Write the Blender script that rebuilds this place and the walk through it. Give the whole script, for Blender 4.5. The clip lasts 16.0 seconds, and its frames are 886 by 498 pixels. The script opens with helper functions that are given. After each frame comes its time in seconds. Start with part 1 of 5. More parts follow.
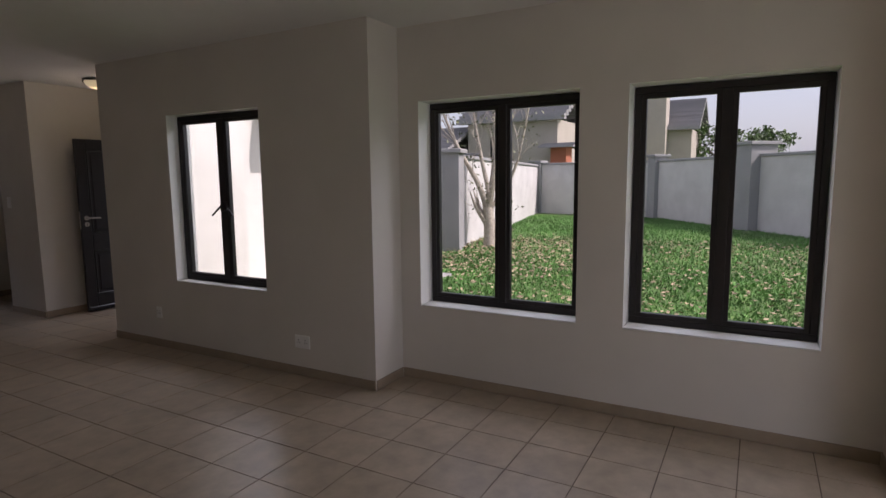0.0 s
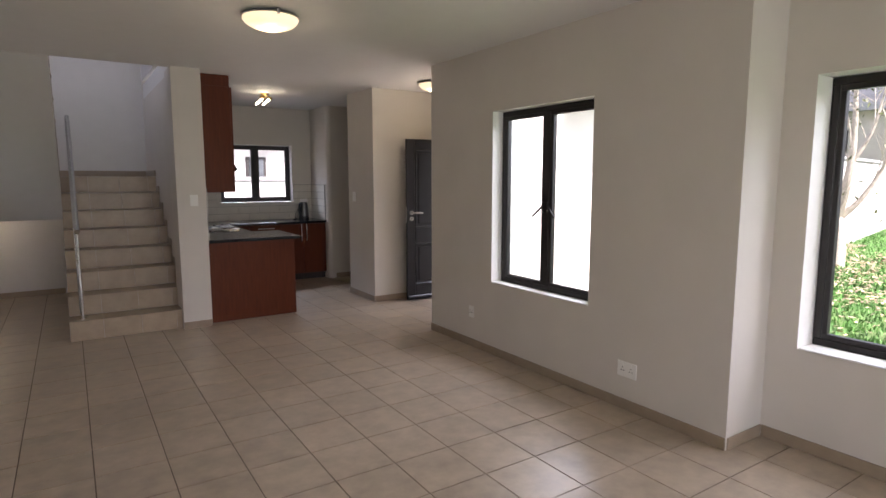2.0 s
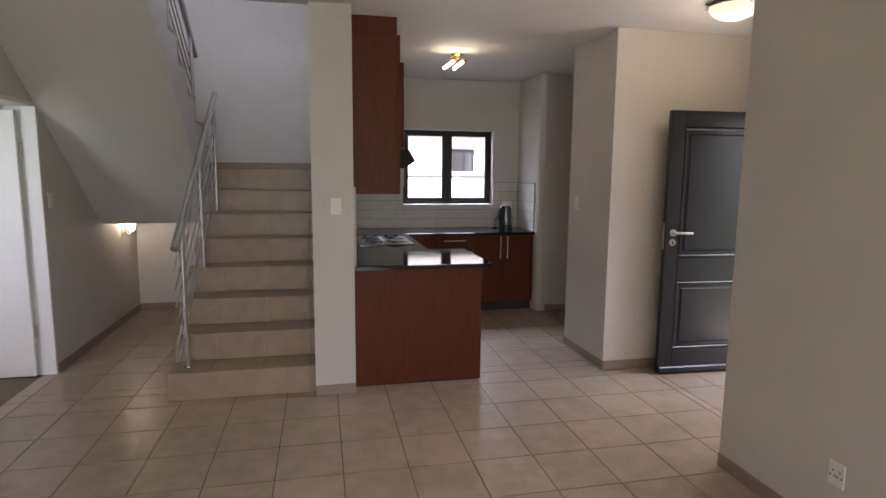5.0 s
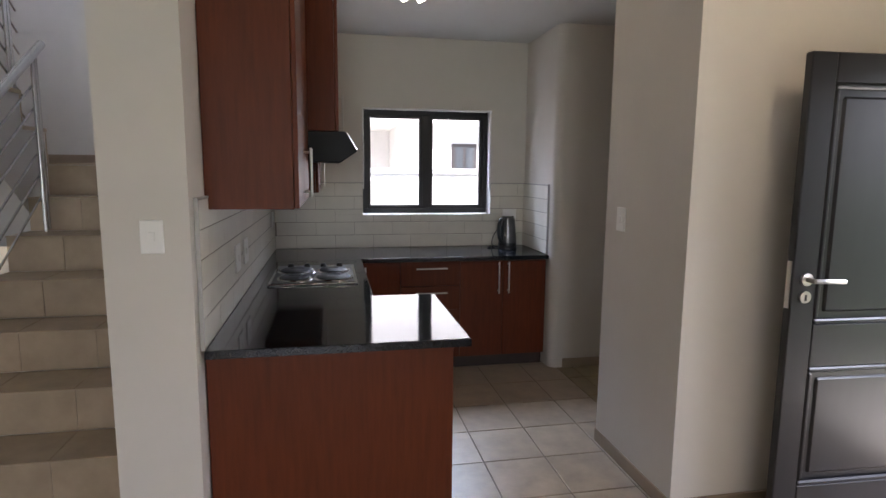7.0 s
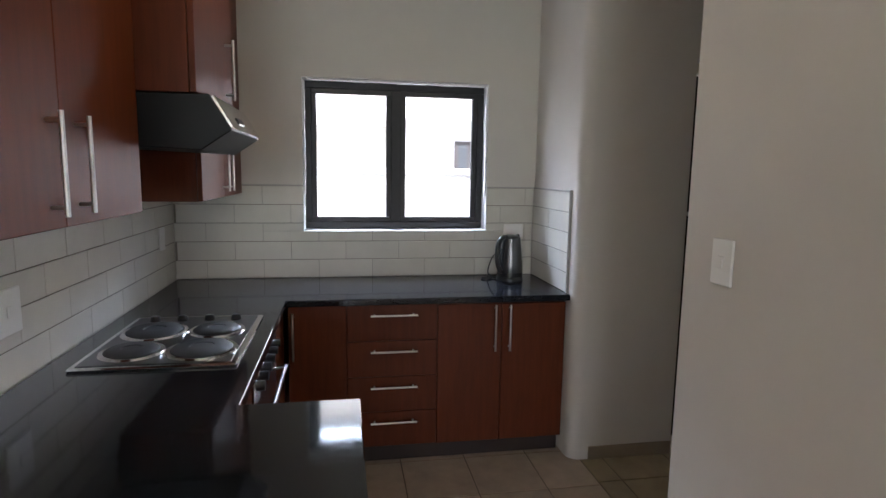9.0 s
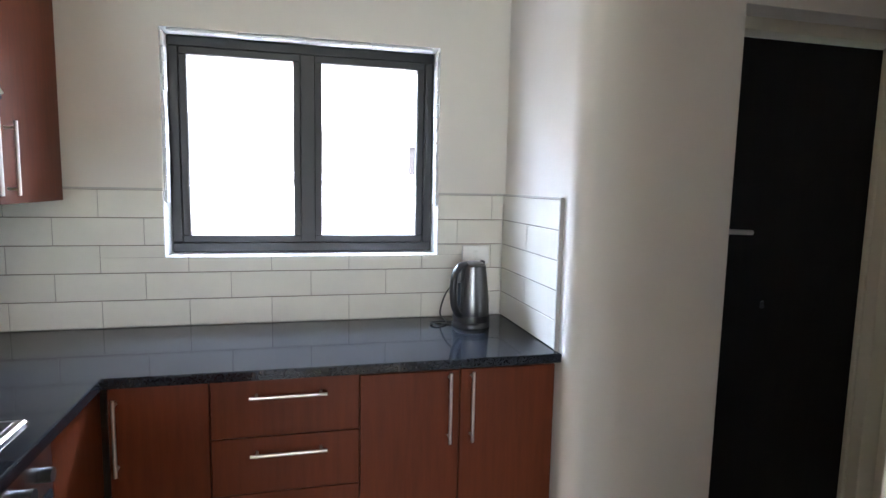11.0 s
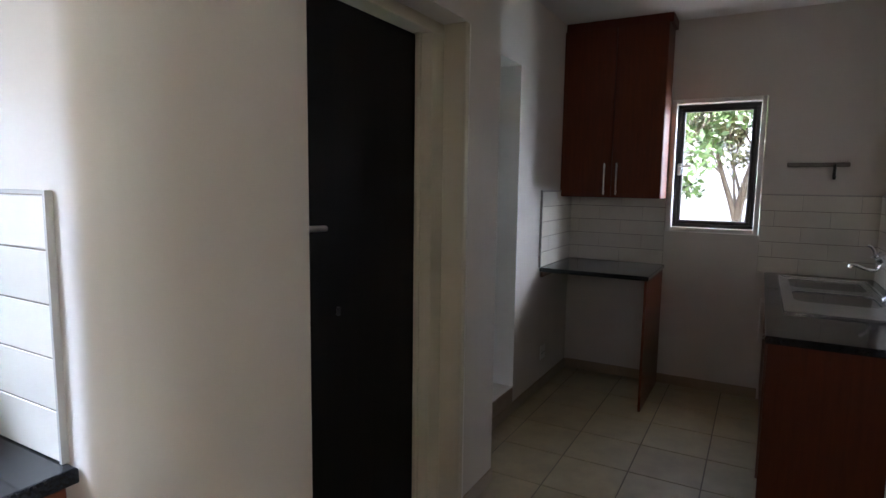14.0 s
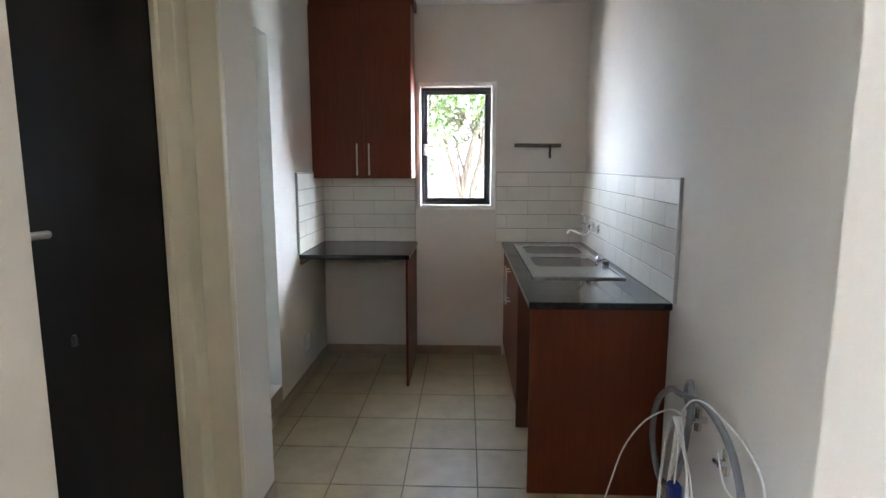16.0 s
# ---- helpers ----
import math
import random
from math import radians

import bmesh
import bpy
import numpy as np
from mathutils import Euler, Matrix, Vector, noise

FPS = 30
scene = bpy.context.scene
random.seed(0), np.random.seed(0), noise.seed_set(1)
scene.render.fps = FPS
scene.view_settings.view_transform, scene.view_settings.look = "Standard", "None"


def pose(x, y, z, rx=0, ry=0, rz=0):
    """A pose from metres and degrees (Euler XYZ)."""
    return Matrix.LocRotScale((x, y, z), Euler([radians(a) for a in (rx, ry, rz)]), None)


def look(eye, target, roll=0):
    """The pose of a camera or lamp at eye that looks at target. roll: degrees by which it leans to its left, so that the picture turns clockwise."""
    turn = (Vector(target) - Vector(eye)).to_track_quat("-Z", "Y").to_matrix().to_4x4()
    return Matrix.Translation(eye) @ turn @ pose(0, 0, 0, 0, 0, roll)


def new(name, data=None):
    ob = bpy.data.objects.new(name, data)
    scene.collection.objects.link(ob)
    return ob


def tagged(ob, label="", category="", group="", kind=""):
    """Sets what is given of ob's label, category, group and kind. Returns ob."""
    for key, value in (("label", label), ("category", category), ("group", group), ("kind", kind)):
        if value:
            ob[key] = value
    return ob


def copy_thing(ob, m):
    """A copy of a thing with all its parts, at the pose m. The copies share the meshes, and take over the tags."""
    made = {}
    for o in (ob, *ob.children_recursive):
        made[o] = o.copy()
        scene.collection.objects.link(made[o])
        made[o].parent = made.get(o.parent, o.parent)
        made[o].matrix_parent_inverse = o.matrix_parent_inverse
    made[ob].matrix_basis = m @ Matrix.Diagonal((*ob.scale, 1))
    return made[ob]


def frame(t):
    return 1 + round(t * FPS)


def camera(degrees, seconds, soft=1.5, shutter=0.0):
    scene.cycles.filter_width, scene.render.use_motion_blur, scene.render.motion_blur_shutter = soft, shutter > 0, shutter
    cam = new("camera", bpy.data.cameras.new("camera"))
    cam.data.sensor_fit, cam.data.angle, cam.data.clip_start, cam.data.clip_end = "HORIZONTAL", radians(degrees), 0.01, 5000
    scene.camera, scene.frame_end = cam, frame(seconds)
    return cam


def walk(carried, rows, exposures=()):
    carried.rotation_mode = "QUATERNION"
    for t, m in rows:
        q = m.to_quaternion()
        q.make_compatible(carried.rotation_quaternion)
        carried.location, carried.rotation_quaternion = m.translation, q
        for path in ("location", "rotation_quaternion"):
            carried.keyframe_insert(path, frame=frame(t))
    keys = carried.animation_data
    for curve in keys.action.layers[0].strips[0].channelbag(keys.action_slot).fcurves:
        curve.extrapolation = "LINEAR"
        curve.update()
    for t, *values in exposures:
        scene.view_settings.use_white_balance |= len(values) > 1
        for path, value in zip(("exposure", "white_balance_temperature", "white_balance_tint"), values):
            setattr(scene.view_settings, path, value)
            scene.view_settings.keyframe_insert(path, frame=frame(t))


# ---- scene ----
cam = camera(75.8, 16.0)
PATH = [
    (0, (0.612, 1.058, 1.56), (2.349, 2.018, 1.309), -0.6),
    (0.5, (0.646, 1.19, 1.535), (2.26, 2.346, 1.293), -0.4),
    (1, (0.755, 1.342, 1.536), (2.2, 2.703, 1.293), -0.3),
    (1.5, (0.787, 1.51, 1.54), (2.045, 3.046, 1.294), -0.1),
    (2, (0.844, 1.74, 1.554), (1.931, 3.401, 1.308), 0.0),
    (2.5, (0.941, 2.022, 1.558), (1.854, 3.784, 1.312), 0.2),
    (3, (1.14, 2.362, 1.585), (1.829, 4.222, 1.329), 0.3),
    (3.5, (1.286, 2.743, 1.576), (1.834, 4.649, 1.32), 0.4),
    (4, (1.466, 3.154, 1.586), (1.948, 5.078, 1.327), 0.4),
    (4.2, (1.529, 3.331, 1.58), (1.992, 5.259, 1.32), 0.4),
    (6.5, (2.363, 5.524, 1.559), (2.752, 7.467, 1.286), 0.6),
    (7, (2.507, 5.957, 1.56), (2.888, 7.902, 1.287), 0.5),
    (7.5, (2.656, 6.353, 1.553), (3.03, 8.299, 1.284), 0.5),
    (8, (2.765, 6.719, 1.552), (3.123, 8.668, 1.281), 0.8),
    (8.5, (2.883, 7.042, 1.551), (3.226, 8.994, 1.279), 0.9),
    (11, (3.291, 8.359, 1.496), (3.773, 10.287, 1.27), 1.2),
    (11.5, (3.331, 8.516, 1.507), (3.99, 10.389, 1.269), 1.4),
    (12, (3.393, 8.655, 1.496), (4.299, 10.424, 1.276), 1.5),
    (12.5, (3.411, 8.763, 1.496), (4.593, 10.362, 1.284), 1.4),
    (13, (3.417, 8.849, 1.508), (4.859, 10.216, 1.283), 1.3),
    (13.5, (3.488, 8.933, 1.484), (5.101, 10.095, 1.262), 0.9),
    (14, (3.593, 9.007, 1.482), (5.329, 9.973, 1.253), 0.8),
    (14.5, (3.656, 9.078, 1.477), (5.501, 9.812, 1.235), 0.6),
    (15, (3.68, 9.145, 1.487), (5.609, 9.605, 1.226), 0.4),
    (15.5, (3.685, 9.195, 1.493), (5.651, 9.433, 1.215), 0.2),
    (16, (3.7, 9.234, 1.498), (5.677, 9.314, 1.203), 0.0),
]
walk(cam, [(t, look(eye, target, roll)) for t, eye, target, roll in PATH],
     exposures=[(0, 0.05, 6350, 25), (0.5, 0.0, 6350, 25), (1.0, 0.65, 6350, 24), (1.5, 1.3, 6350, 23), (2.5, 2.0, 6350, 23), (3.0, 2.15, 6350, 23), (3.5, 1.97, 6350, 23), (4.2, 1.87, 6350, 23), (6.5, 2.15, 6100, 20), (8.5, 2.38, 5950, 17), (11, 3.65, 5650, 14), (12.5, 3.87, 5600, 13), (13.5, 3.67, 5700, 15), (14, 3.65, 5800, 15), (14.5, 3.92, 5900, 14), (15, 4.53, 5900, 12), (15.5, 4.9, 5750, 10), (16, 5.08, 5700, 9)])

# ---- light ----
SUN_AZ = (0.20, -0.98)          # where the sun stands, seen from above
SUN_EL = 48.0
world = bpy.data.worlds.new("sky")
scene.world = world
world.use_nodes = True
wn, wl = world.node_tree.nodes, world.node_tree.links
wn.clear()
w_out = wn.new("ShaderNodeOutputWorld")
w_bg = wn.new("ShaderNodeBackground")
w_sky = wn.new("ShaderNodeTexSky")
w_sky.sky_type = 'NISHITA'
w_sky.sun_disc = False
w_sky.sun_elevation = radians(SUN_EL)
w_sky.sun_rotation = math.atan2(SUN_AZ[0], SUN_AZ[1])
w_sky.dust_density = 4.0
w_sky.air_density = 1.0
w_bg.inputs[1].default_value = 0.15
w_haze = wn.new("ShaderNodeMixRGB")          # high thin cloud whitens the sky
w_haze.inputs[0].default_value = 0.5
w_haze.inputs[2].default_value = (5.6, 5.9, 6.4, 1)
wl.new(w_sky.outputs[0], w_haze.inputs[1])
wl.new(w_haze.outputs[0], w_bg.inputs[0])
wl.new(w_bg.outputs[0], w_out.inputs[0])

sun_data = bpy.data.lights.new("sun", 'SUN')
sun_data.energy, sun_data.angle, sun_data.color = 5.0, radians(0.5), (1.0, 0.95, 0.87)
sun = new("sun", sun_data)
_e = radians(SUN_EL)
sun.matrix_world = look((0, 0, 30), (-SUN_AZ[0] * math.cos(_e) * 10, -SUN_AZ[1] * math.cos(_e) * 10, 30 - math.sin(_e) * 10))


def window_light(name, centre, aim, w, h, watts, colour=(0.86, 0.93, 1.0)):
    """Area lamp outside one opening, for the light that comes in there."""
    d = bpy.data.lights.new(name, 'AREA')
    d.shape, d.size, d.size_y, d.energy, d.color = 'RECTANGLE', w, h, watts, colour
    ob = new(name, d)
    ob.matrix_world = look(centre, aim)
    return ob


def bulb(name, place, watts, colour=(1.0, 0.82, 0.55), radius=0.05):
    d = bpy.data.lights.new(name, 'POINT')
    d.energy, d.color, d.shadow_soft_size = watts, colour, radius
    ob = new(name, d)
    ob.location = place
    return ob


window_light("sky_stair", (-0.60, 9.60, 4.00), (1.0, 9.60, 3.2), 1.2, 1.0, 1.5, (0.72, 0.76, 1.0))
# Added fill to brighten the hall door leaf; its opening is made up.
window_light("fill_room_beyond", (-1.10, 7.20, 1.60), (-0.9, 8.8, 1.1), 0.7, 1.0, 2.6)
window_light("sky_bay", (5.35, 5.10, 2.95), (3.2, 5.10, 0.6), 2.0, 0.8, 21)
window_light("sky_garden", (5.75, 1.95, 3.05), (3.2, 1.95, 0.6), 3.2, 0.9, 31)
window_light("sky_kitchen", (3.32, 12.05, 2.90), (3.32, 10.0, 0.9), 1.8, 0.8, 56, (0.74, 0.87, 1.0))
window_light("sky_kitchen_side", (1.00, 12.45, 2.05), (5.2, 9.2, 1.0), 2.4, 2.2, 3, (0.55, 0.76, 1.0))
window_light("sky_scullery", (9.45, 10.95, 1.80), (6.4, 8.4, 1.3), 1.6, 1.8, 8)
window_light("sky_scullery_side", (9.35, 7.75, 1.80), (7.6, 10.4, 1.1), 1.6, 1.8, 28)
window_light("sky_entry", (6.45, 7.30, 2.90), (4.6, 7.42, 0.4), 1.4, 0.8, 15)
# Added fill outside an assumed, unseen opening in the south wall.
window_light("fill_south_opening", (1.80, -1.9, 1.60), (1.80, 2.0, 0.9), 2.6, 1.9, 26)
bulb("bulb_lounge", (2.06, 5.72, 2.50), 0.85)
bulb("bulb_entry", (4.40, 7.40, 2.50), 1.2)
bulb("bulb_hall", (-0.12, 10.50, 1.06), 1.0)
bulb("bulb_kitchen", (3.06, 9.10, 2.42), 0.5, (1.0, 0.86, 0.6))

# ---- materials ----


def mat(name, colour, rough=0.5, metal=0.0, var=0.08, scale=6.0, bump=0.0, bump_scale=80.0, island=0.0, per_object=0.0, spec=0.5,
        stain=0.0, stain_scale=1.3, coat=0.0, stretch=(1, 1, 1), rough_var=0.0):
    """A painted, fired or sawn surface: base colour with variation at two scales, fine relief."""
    m = bpy.data.materials.new(name)
    m.use_nodes = True
    n, l = m.node_tree.nodes, m.node_tree.links
    b = n["Principled BSDF"]
    b.inputs["Roughness"].default_value = rough
    b.inputs["Metallic"].default_value = metal
    b.inputs["Specular IOR Level"].default_value = spec
    b.inputs["Coat Weight"].default_value = coat
    b.inputs["Coat Roughness"].default_value = 0.12
    tc = n.new("ShaderNodeTexCoord")
    mp = n.new("ShaderNodeMapping")
    mp.inputs["Scale"].default_value = stretch
    geo = n.new("ShaderNodeNewGeometry")
    l.new(geo.outputs["Position"], mp.inputs[0])
    n1 = n.new("ShaderNodeTexNoise")
    n1.inputs["Scale"].default_value, n1.inputs["Detail"].default_value, n1.inputs["Roughness"].default_value = scale, 6, 0.6
    l.new(mp.outputs[0], n1.inputs[0])
    n2 = n.new("ShaderNodeTexNoise")
    n2.inputs["Scale"].default_value, n2.inputs["Detail"].default_value = stain_scale, 3
    l.new(geo.outputs["Position"], n2.inputs[0])
    hsv = n.new("ShaderNodeHueSaturation")
    hsv.inputs["Color"].default_value = (*colour, 1)
    acc = None

    def add(sock, lo, hi, factor):
        nonlocal acc
        r = n.new("ShaderNodeMapRange")
        r.inputs["From Min"].default_value, r.inputs["From Max"].default_value = lo, hi
        r.inputs["To Min"].default_value, r.inputs["To Max"].default_value = 1 - factor, 1 + factor
        l.new(sock, r.inputs["Value"])
        if acc is None:
            acc = r.outputs[0]
        else:
            mul = n.new("ShaderNodeMath")
            mul.operation = 'MULTIPLY'
            l.new(acc, mul.inputs[0])
            l.new(r.outputs[0], mul.inputs[1])
            acc = mul.outputs[0]
    add(n1.outputs[0], 0.3, 0.7, var)
    if stain:
        add(n2.outputs[0], 0.3, 0.7, stain)
    if per_object:
        oi = n.new("ShaderNodeObjectInfo")
        add(oi.outputs["Random"], 0, 1, per_object)
    if island:
        add(geo.outputs["Random Per Island"], 0, 1, island)
    l.new(acc, hsv.inputs["Value"])
    l.new(hsv.outputs[0], b.inputs["Base Color"])
    if rough_var:
        r = n.new("ShaderNodeMapRange")
        r.inputs["From Min"].default_value, r.inputs["From Max"].default_value = 0.3, 0.7
        r.inputs["To Min"].default_value, r.inputs["To Max"].default_value = max(rough - rough_var, 0.02), rough + rough_var
        l.new(n1.outputs[0], r.inputs["Value"])
        l.new(r.outputs[0], b.inputs["Roughness"])
    if bump:
        n3 = n.new("ShaderNodeTexNoise")
        n3.inputs["Scale"].default_value, n3.inputs["Detail"].default_value = bump_scale, 4
        l.new(mp.outputs[0], n3.inputs[0])
        bp = n.new("ShaderNodeBump")
        bp.inputs["Strength"].default_value, bp.inputs["Distance"].default_value = bump, 0.004
        l.new(n3.outputs[0], bp.inputs["Height"])
        l.new(bp.outputs[0], b.inputs["Normal"])
    return m


def glow(name, colour, strength):
    m = bpy.data.materials.new(name)
    m.use_nodes = True
    b = m.node_tree.nodes["Principled BSDF"]
    b.inputs["Base Color"].default_value = (*colour, 1)
    b.inputs["Emission Color"].default_value = (*colour, 1)
    b.inputs["Emission Strength"].default_value = strength
    b.inputs["Roughness"].default_value = 0.35
    return m


def glass(name):
    """Clear thin pane: straight through, with a mirror gloss that rises at a glance."""
    m = bpy.data.materials.new(name)
    m.use_nodes = True
    n, l = m.node_tree.nodes, m.node_tree.links
    n.clear()
    out, mix = n.new("ShaderNodeOutputMaterial"), n.new("ShaderNodeMixShader")
    tr, gl, lw = n.new("ShaderNodeBsdfTransparent"), n.new("ShaderNodeBsdfGlossy"), n.new("ShaderNodeLayerWeight")
    gl.inputs["Roughness"].default_value = 0.02
    pw, sc = n.new("ShaderNodeMath"), n.new("ShaderNodeMath")
    pw.operation, pw.inputs[1].default_value = 'POWER', 5.0
    sc.operation, sc.inputs[1].default_value, sc.inputs[2].default_value = 'MULTIPLY_ADD', 0.5, 0.02
    l.new(lw.outputs["Facing"], pw.inputs[0])
    l.new(pw.outputs[0], sc.inputs[0])
    l.new(sc.outputs[0], mix.inputs[0])
    l.new(tr.outputs[0], mix.inputs[1])
    l.new(gl.outputs[0], mix.inputs[2])
    l.new(mix.outputs[0], out.inputs[0])
    return m


M = dict(
    wall=mat("wall_paint", (0.61, 0.572, 0.52), 0.62, var=0.02, scale=3, stain=0.03, bump=0.12, bump_scale=60),
    reveal=mat("reveal_paint", (0.78, 0.77, 0.74), 0.55, var=0.02, bump=0.1),
    ceiling=mat("ceiling_paint", (0.72, 0.71, 0.69), 0.75, var=0.015, bump=0.06),
    stairwell=mat("stairwell_paint", (0.62, 0.60, 0.58), 0.6, var=0.02, bump=0.1),
    exterior=mat("exterior_plaster", (0.52, 0.505, 0.475), 0.85, var=0.03, stain=0.04, bump=0.3, bump_scale=40),
    skirt=mat("skirting_tile", (0.30, 0.235, 0.17), 0.4, var=0.08, scale=9),
    tile=mat("floor_tile", (0.41, 0.33, 0.248), 0.34, var=0.17, scale=7, stain=0.07, per_object=0.06, bump=0.05, bump_scale=30, rough_var=0.06),
    tile2=mat("floor_tile_joined", (0.41, 0.33, 0.248), 0.34, var=0.17, scale=7, stain=0.07, island=0.06, bump=0.05, bump_scale=30, rough_var=0.06),
    # Same tile as floor_tile, toned darker and more olive for the scullery.
    tile_olive=mat("floor_tile_olive", (0.33, 0.27, 0.165), 0.42, var=0.17, scale=7, stain=0.09, per_object=0.06, bump=0.05, bump_scale=30, rough_var=0.06),
    stair_tile=mat("stair_tile", (0.36, 0.28, 0.195), 0.38, var=0.12, scale=8, per_object=0.05, bump=0.05, bump_scale=30),
    grout=mat("grout", (0.15, 0.118, 0.09), 0.9, var=0.1, scale=20),
    splash=mat("splash_tile", (0.62, 0.59, 0.52), 0.38, var=0.05, scale=5, per_object=0.04, bump=0.04, bump_scale=25),
    splash_grout=mat("splash_grout", (0.24, 0.215, 0.18), 0.85, var=0.05),
    trim=mat("trim_strip", (0.40, 0.385, 0.36), 0.5, 0.2, var=0.05),
    wood=mat("mahogany_board", (0.105, 0.023, 0.0068), 0.45, var=0.16, scale=5, stretch=(9, 9, 0.8), bump=0.03, bump_scale=50, spec=0.22, coat=0.0),
    wood_in=mat("board_inside", (0.10, 0.03, 0.015), 0.5, var=0.12, scale=5, stretch=(9, 9, 0.8)),
    kick=mat("dark_kickboard", (0.03, 0.018, 0.014), 0.5, var=0.1),
    granite=mat("black_granite", (0.012, 0.013, 0.016), 0.07, var=0.9, scale=160, spec=0.42, bump=0.03, bump_scale=40, rough_var=0.03),
    steel=mat("brushed_steel", (0.60, 0.60, 0.61), 0.27, 1.0, var=0.06, scale=30, stretch=(1, 1, 8)),
    kettle=mat("kettle_steel", (0.15, 0.147, 0.145), 0.28, 1.0, var=0.06, scale=30, stretch=(1, 1, 8)),
    chrome=mat("chrome", (0.75, 0.75, 0.76), 0.10, 1.0, var=0.02),
    nickel=mat("satin_nickel", (0.62, 0.60, 0.57), 0.3, 1.0, var=0.03),
    black=mat("black_plastic", (0.015, 0.015, 0.016), 0.3, var=0.1),
    hoodm=mat("hood_enamel", (0.012, 0.012, 0.013), 0.45, spec=0.2, var=0.1),
    plate=mat("hotplate_iron", (0.03, 0.03, 0.032), 0.55, var=0.15, scale=40),
    frame=mat("window_frame_bronze", (0.013, 0.010, 0.010), 0.48, 0.0, var=0.1, scale=20),
    doorpaint=mat("door_dark_varnish", (0.016, 0.016, 0.020), 0.32, var=0.1, scale=4, stretch=(7, 7, 0.7), bump=0.02, bump_scale=40, coat=0.05),
    slab=mat("flush_door_dark", (0.006, 0.0045, 0.004), 0.6, spec=0.2, var=0.2, scale=4, stretch=(9, 9, 0.7)),
    white=mat("white_plastic", (0.80, 0.79, 0.76), 0.35, var=0.02),
    whitedoor=mat("white_door_paint", (0.78, 0.78, 0.76), 0.4, var=0.02),
    cream=mat("cream_frame_paint", (0.60, 0.555, 0.44), 0.45, var=0.03),
    palegreen=mat("pale_door_paint", (0.60, 0.62, 0.54), 0.5, var=0.04),
    glass=glass("window_glass"),
    shade=glow("lamp_glass", (1.0, 0.84, 0.50), 0.32),
    tube=glow("spot_tube", (1.0, 0.92, 0.62), 4.0),
    sconce=glow("sconce_glass", (1.0, 0.86, 0.6), 5.0),
    brass=mat("brass", (0.55, 0.42, 0.2), 0.3, 1.0, var=0.05),
    railwood=mat("weathered_rail", (0.17, 0.145, 0.12), 0.6, var=0.15, scale=20),
    hose=mat("grey_hose", (0.17, 0.17, 0.18), 0.5, var=0.08, scale=30),
    cable=mat("white_cable", (0.75, 0.74, 0.72), 0.45, var=0.03),
    blue=mat("blue_plug", (0.02, 0.035, 0.25), 0.4, var=0.05),
    film=mat("torn_tape", (0.70, 0.69, 0.67), 0.7, var=0.12, scale=25, bump=0.4, bump_scale=30),
    grass=mat("grass", (0.078, 0.195, 0.042), 0.8, var=0.35, scale=5, stain=0.3, stain_scale=0.5, island=0.35),
    soil=mat("lawn_soil", (0.075, 0.14, 0.03), 0.95, var=0.4, scale=9, stain=0.35, stain_scale=0.7, bump=0.6, bump_scale=40),
    dry=mat("dry_leaves", (0.30, 0.235, 0.15), 0.8, var=0.3, scale=20, island=0.4),
    paving=mat("paving", (0.62, 0.58, 0.52), 0.8, var=0.08, scale=9, stain=0.08),
    fence=mat("boundary_plaster", (0.52, 0.51, 0.50), 0.85, var=0.05, scale=3, stain=0.08, bump=0.4, bump_scale=30),
    # Dark for piers and copings; on the bed wall it paints in shade.
    fence_dark=mat("boundary_pier_and_shade_plaster", (0.27, 0.27, 0.275), 0.85, var=0.06, scale=3, stain=0.08, bump=0.4, bump_scale=30),
    path=mat("path_concrete", (0.30, 0.29, 0.28), 0.85, var=0.1, scale=9, stain=0.1),
    bedsoil=mat("bed_soil", (0.17, 0.125, 0.085), 0.95, var=0.35, scale=9, stain=0.25, bump=0.6, bump_scale=40),
    bark=mat("pale_bark", (0.36, 0.32, 0.27), 0.85, var=0.25, scale=14, bump=0.6, bump_scale=30),
    bark2=mat("brown_bark", (0.10, 0.08, 0.06), 0.85, var=0.25, scale=14, bump=0.6, bump_scale=30),
    leaf=mat("leaf", (0.060, 0.105, 0.028), 0.6, var=0.3, scale=8, island=0.5),
    leaf2=mat("pale_leaf", (0.105, 0.115, 0.050), 0.55, var=0.3, scale=8, island=0.5),
    rooftile=mat("roof_tile", (0.23, 0.225, 0.23), 0.7, var=0.2, scale=12, island=0.15),
    house=mat("house_plaster", (0.40, 0.36, 0.315), 0.85, var=0.04, scale=3, stain=0.05),
    housewhite=mat("house_white_plaster", (0.50, 0.50, 0.50), 0.85, var=0.03, stain=0.04),
    redbrick=mat("red_brickwork", (0.36, 0.12, 0.07), 0.85, var=0.15, scale=12),
    darkglass=mat("dark_pane", (0.03, 0.035, 0.04), 0.1, var=0.2, scale=2),
)

# ---- building helpers ----
ORIGIN = {}


def thing(name, at, label="", category="", group="", kind=""):
    e = new(name)
    e.empty_display_size = 0.1
    e.location = at
    ORIGIN[e.name] = Vector(at)
    return tagged(e, label, category, group, kind)


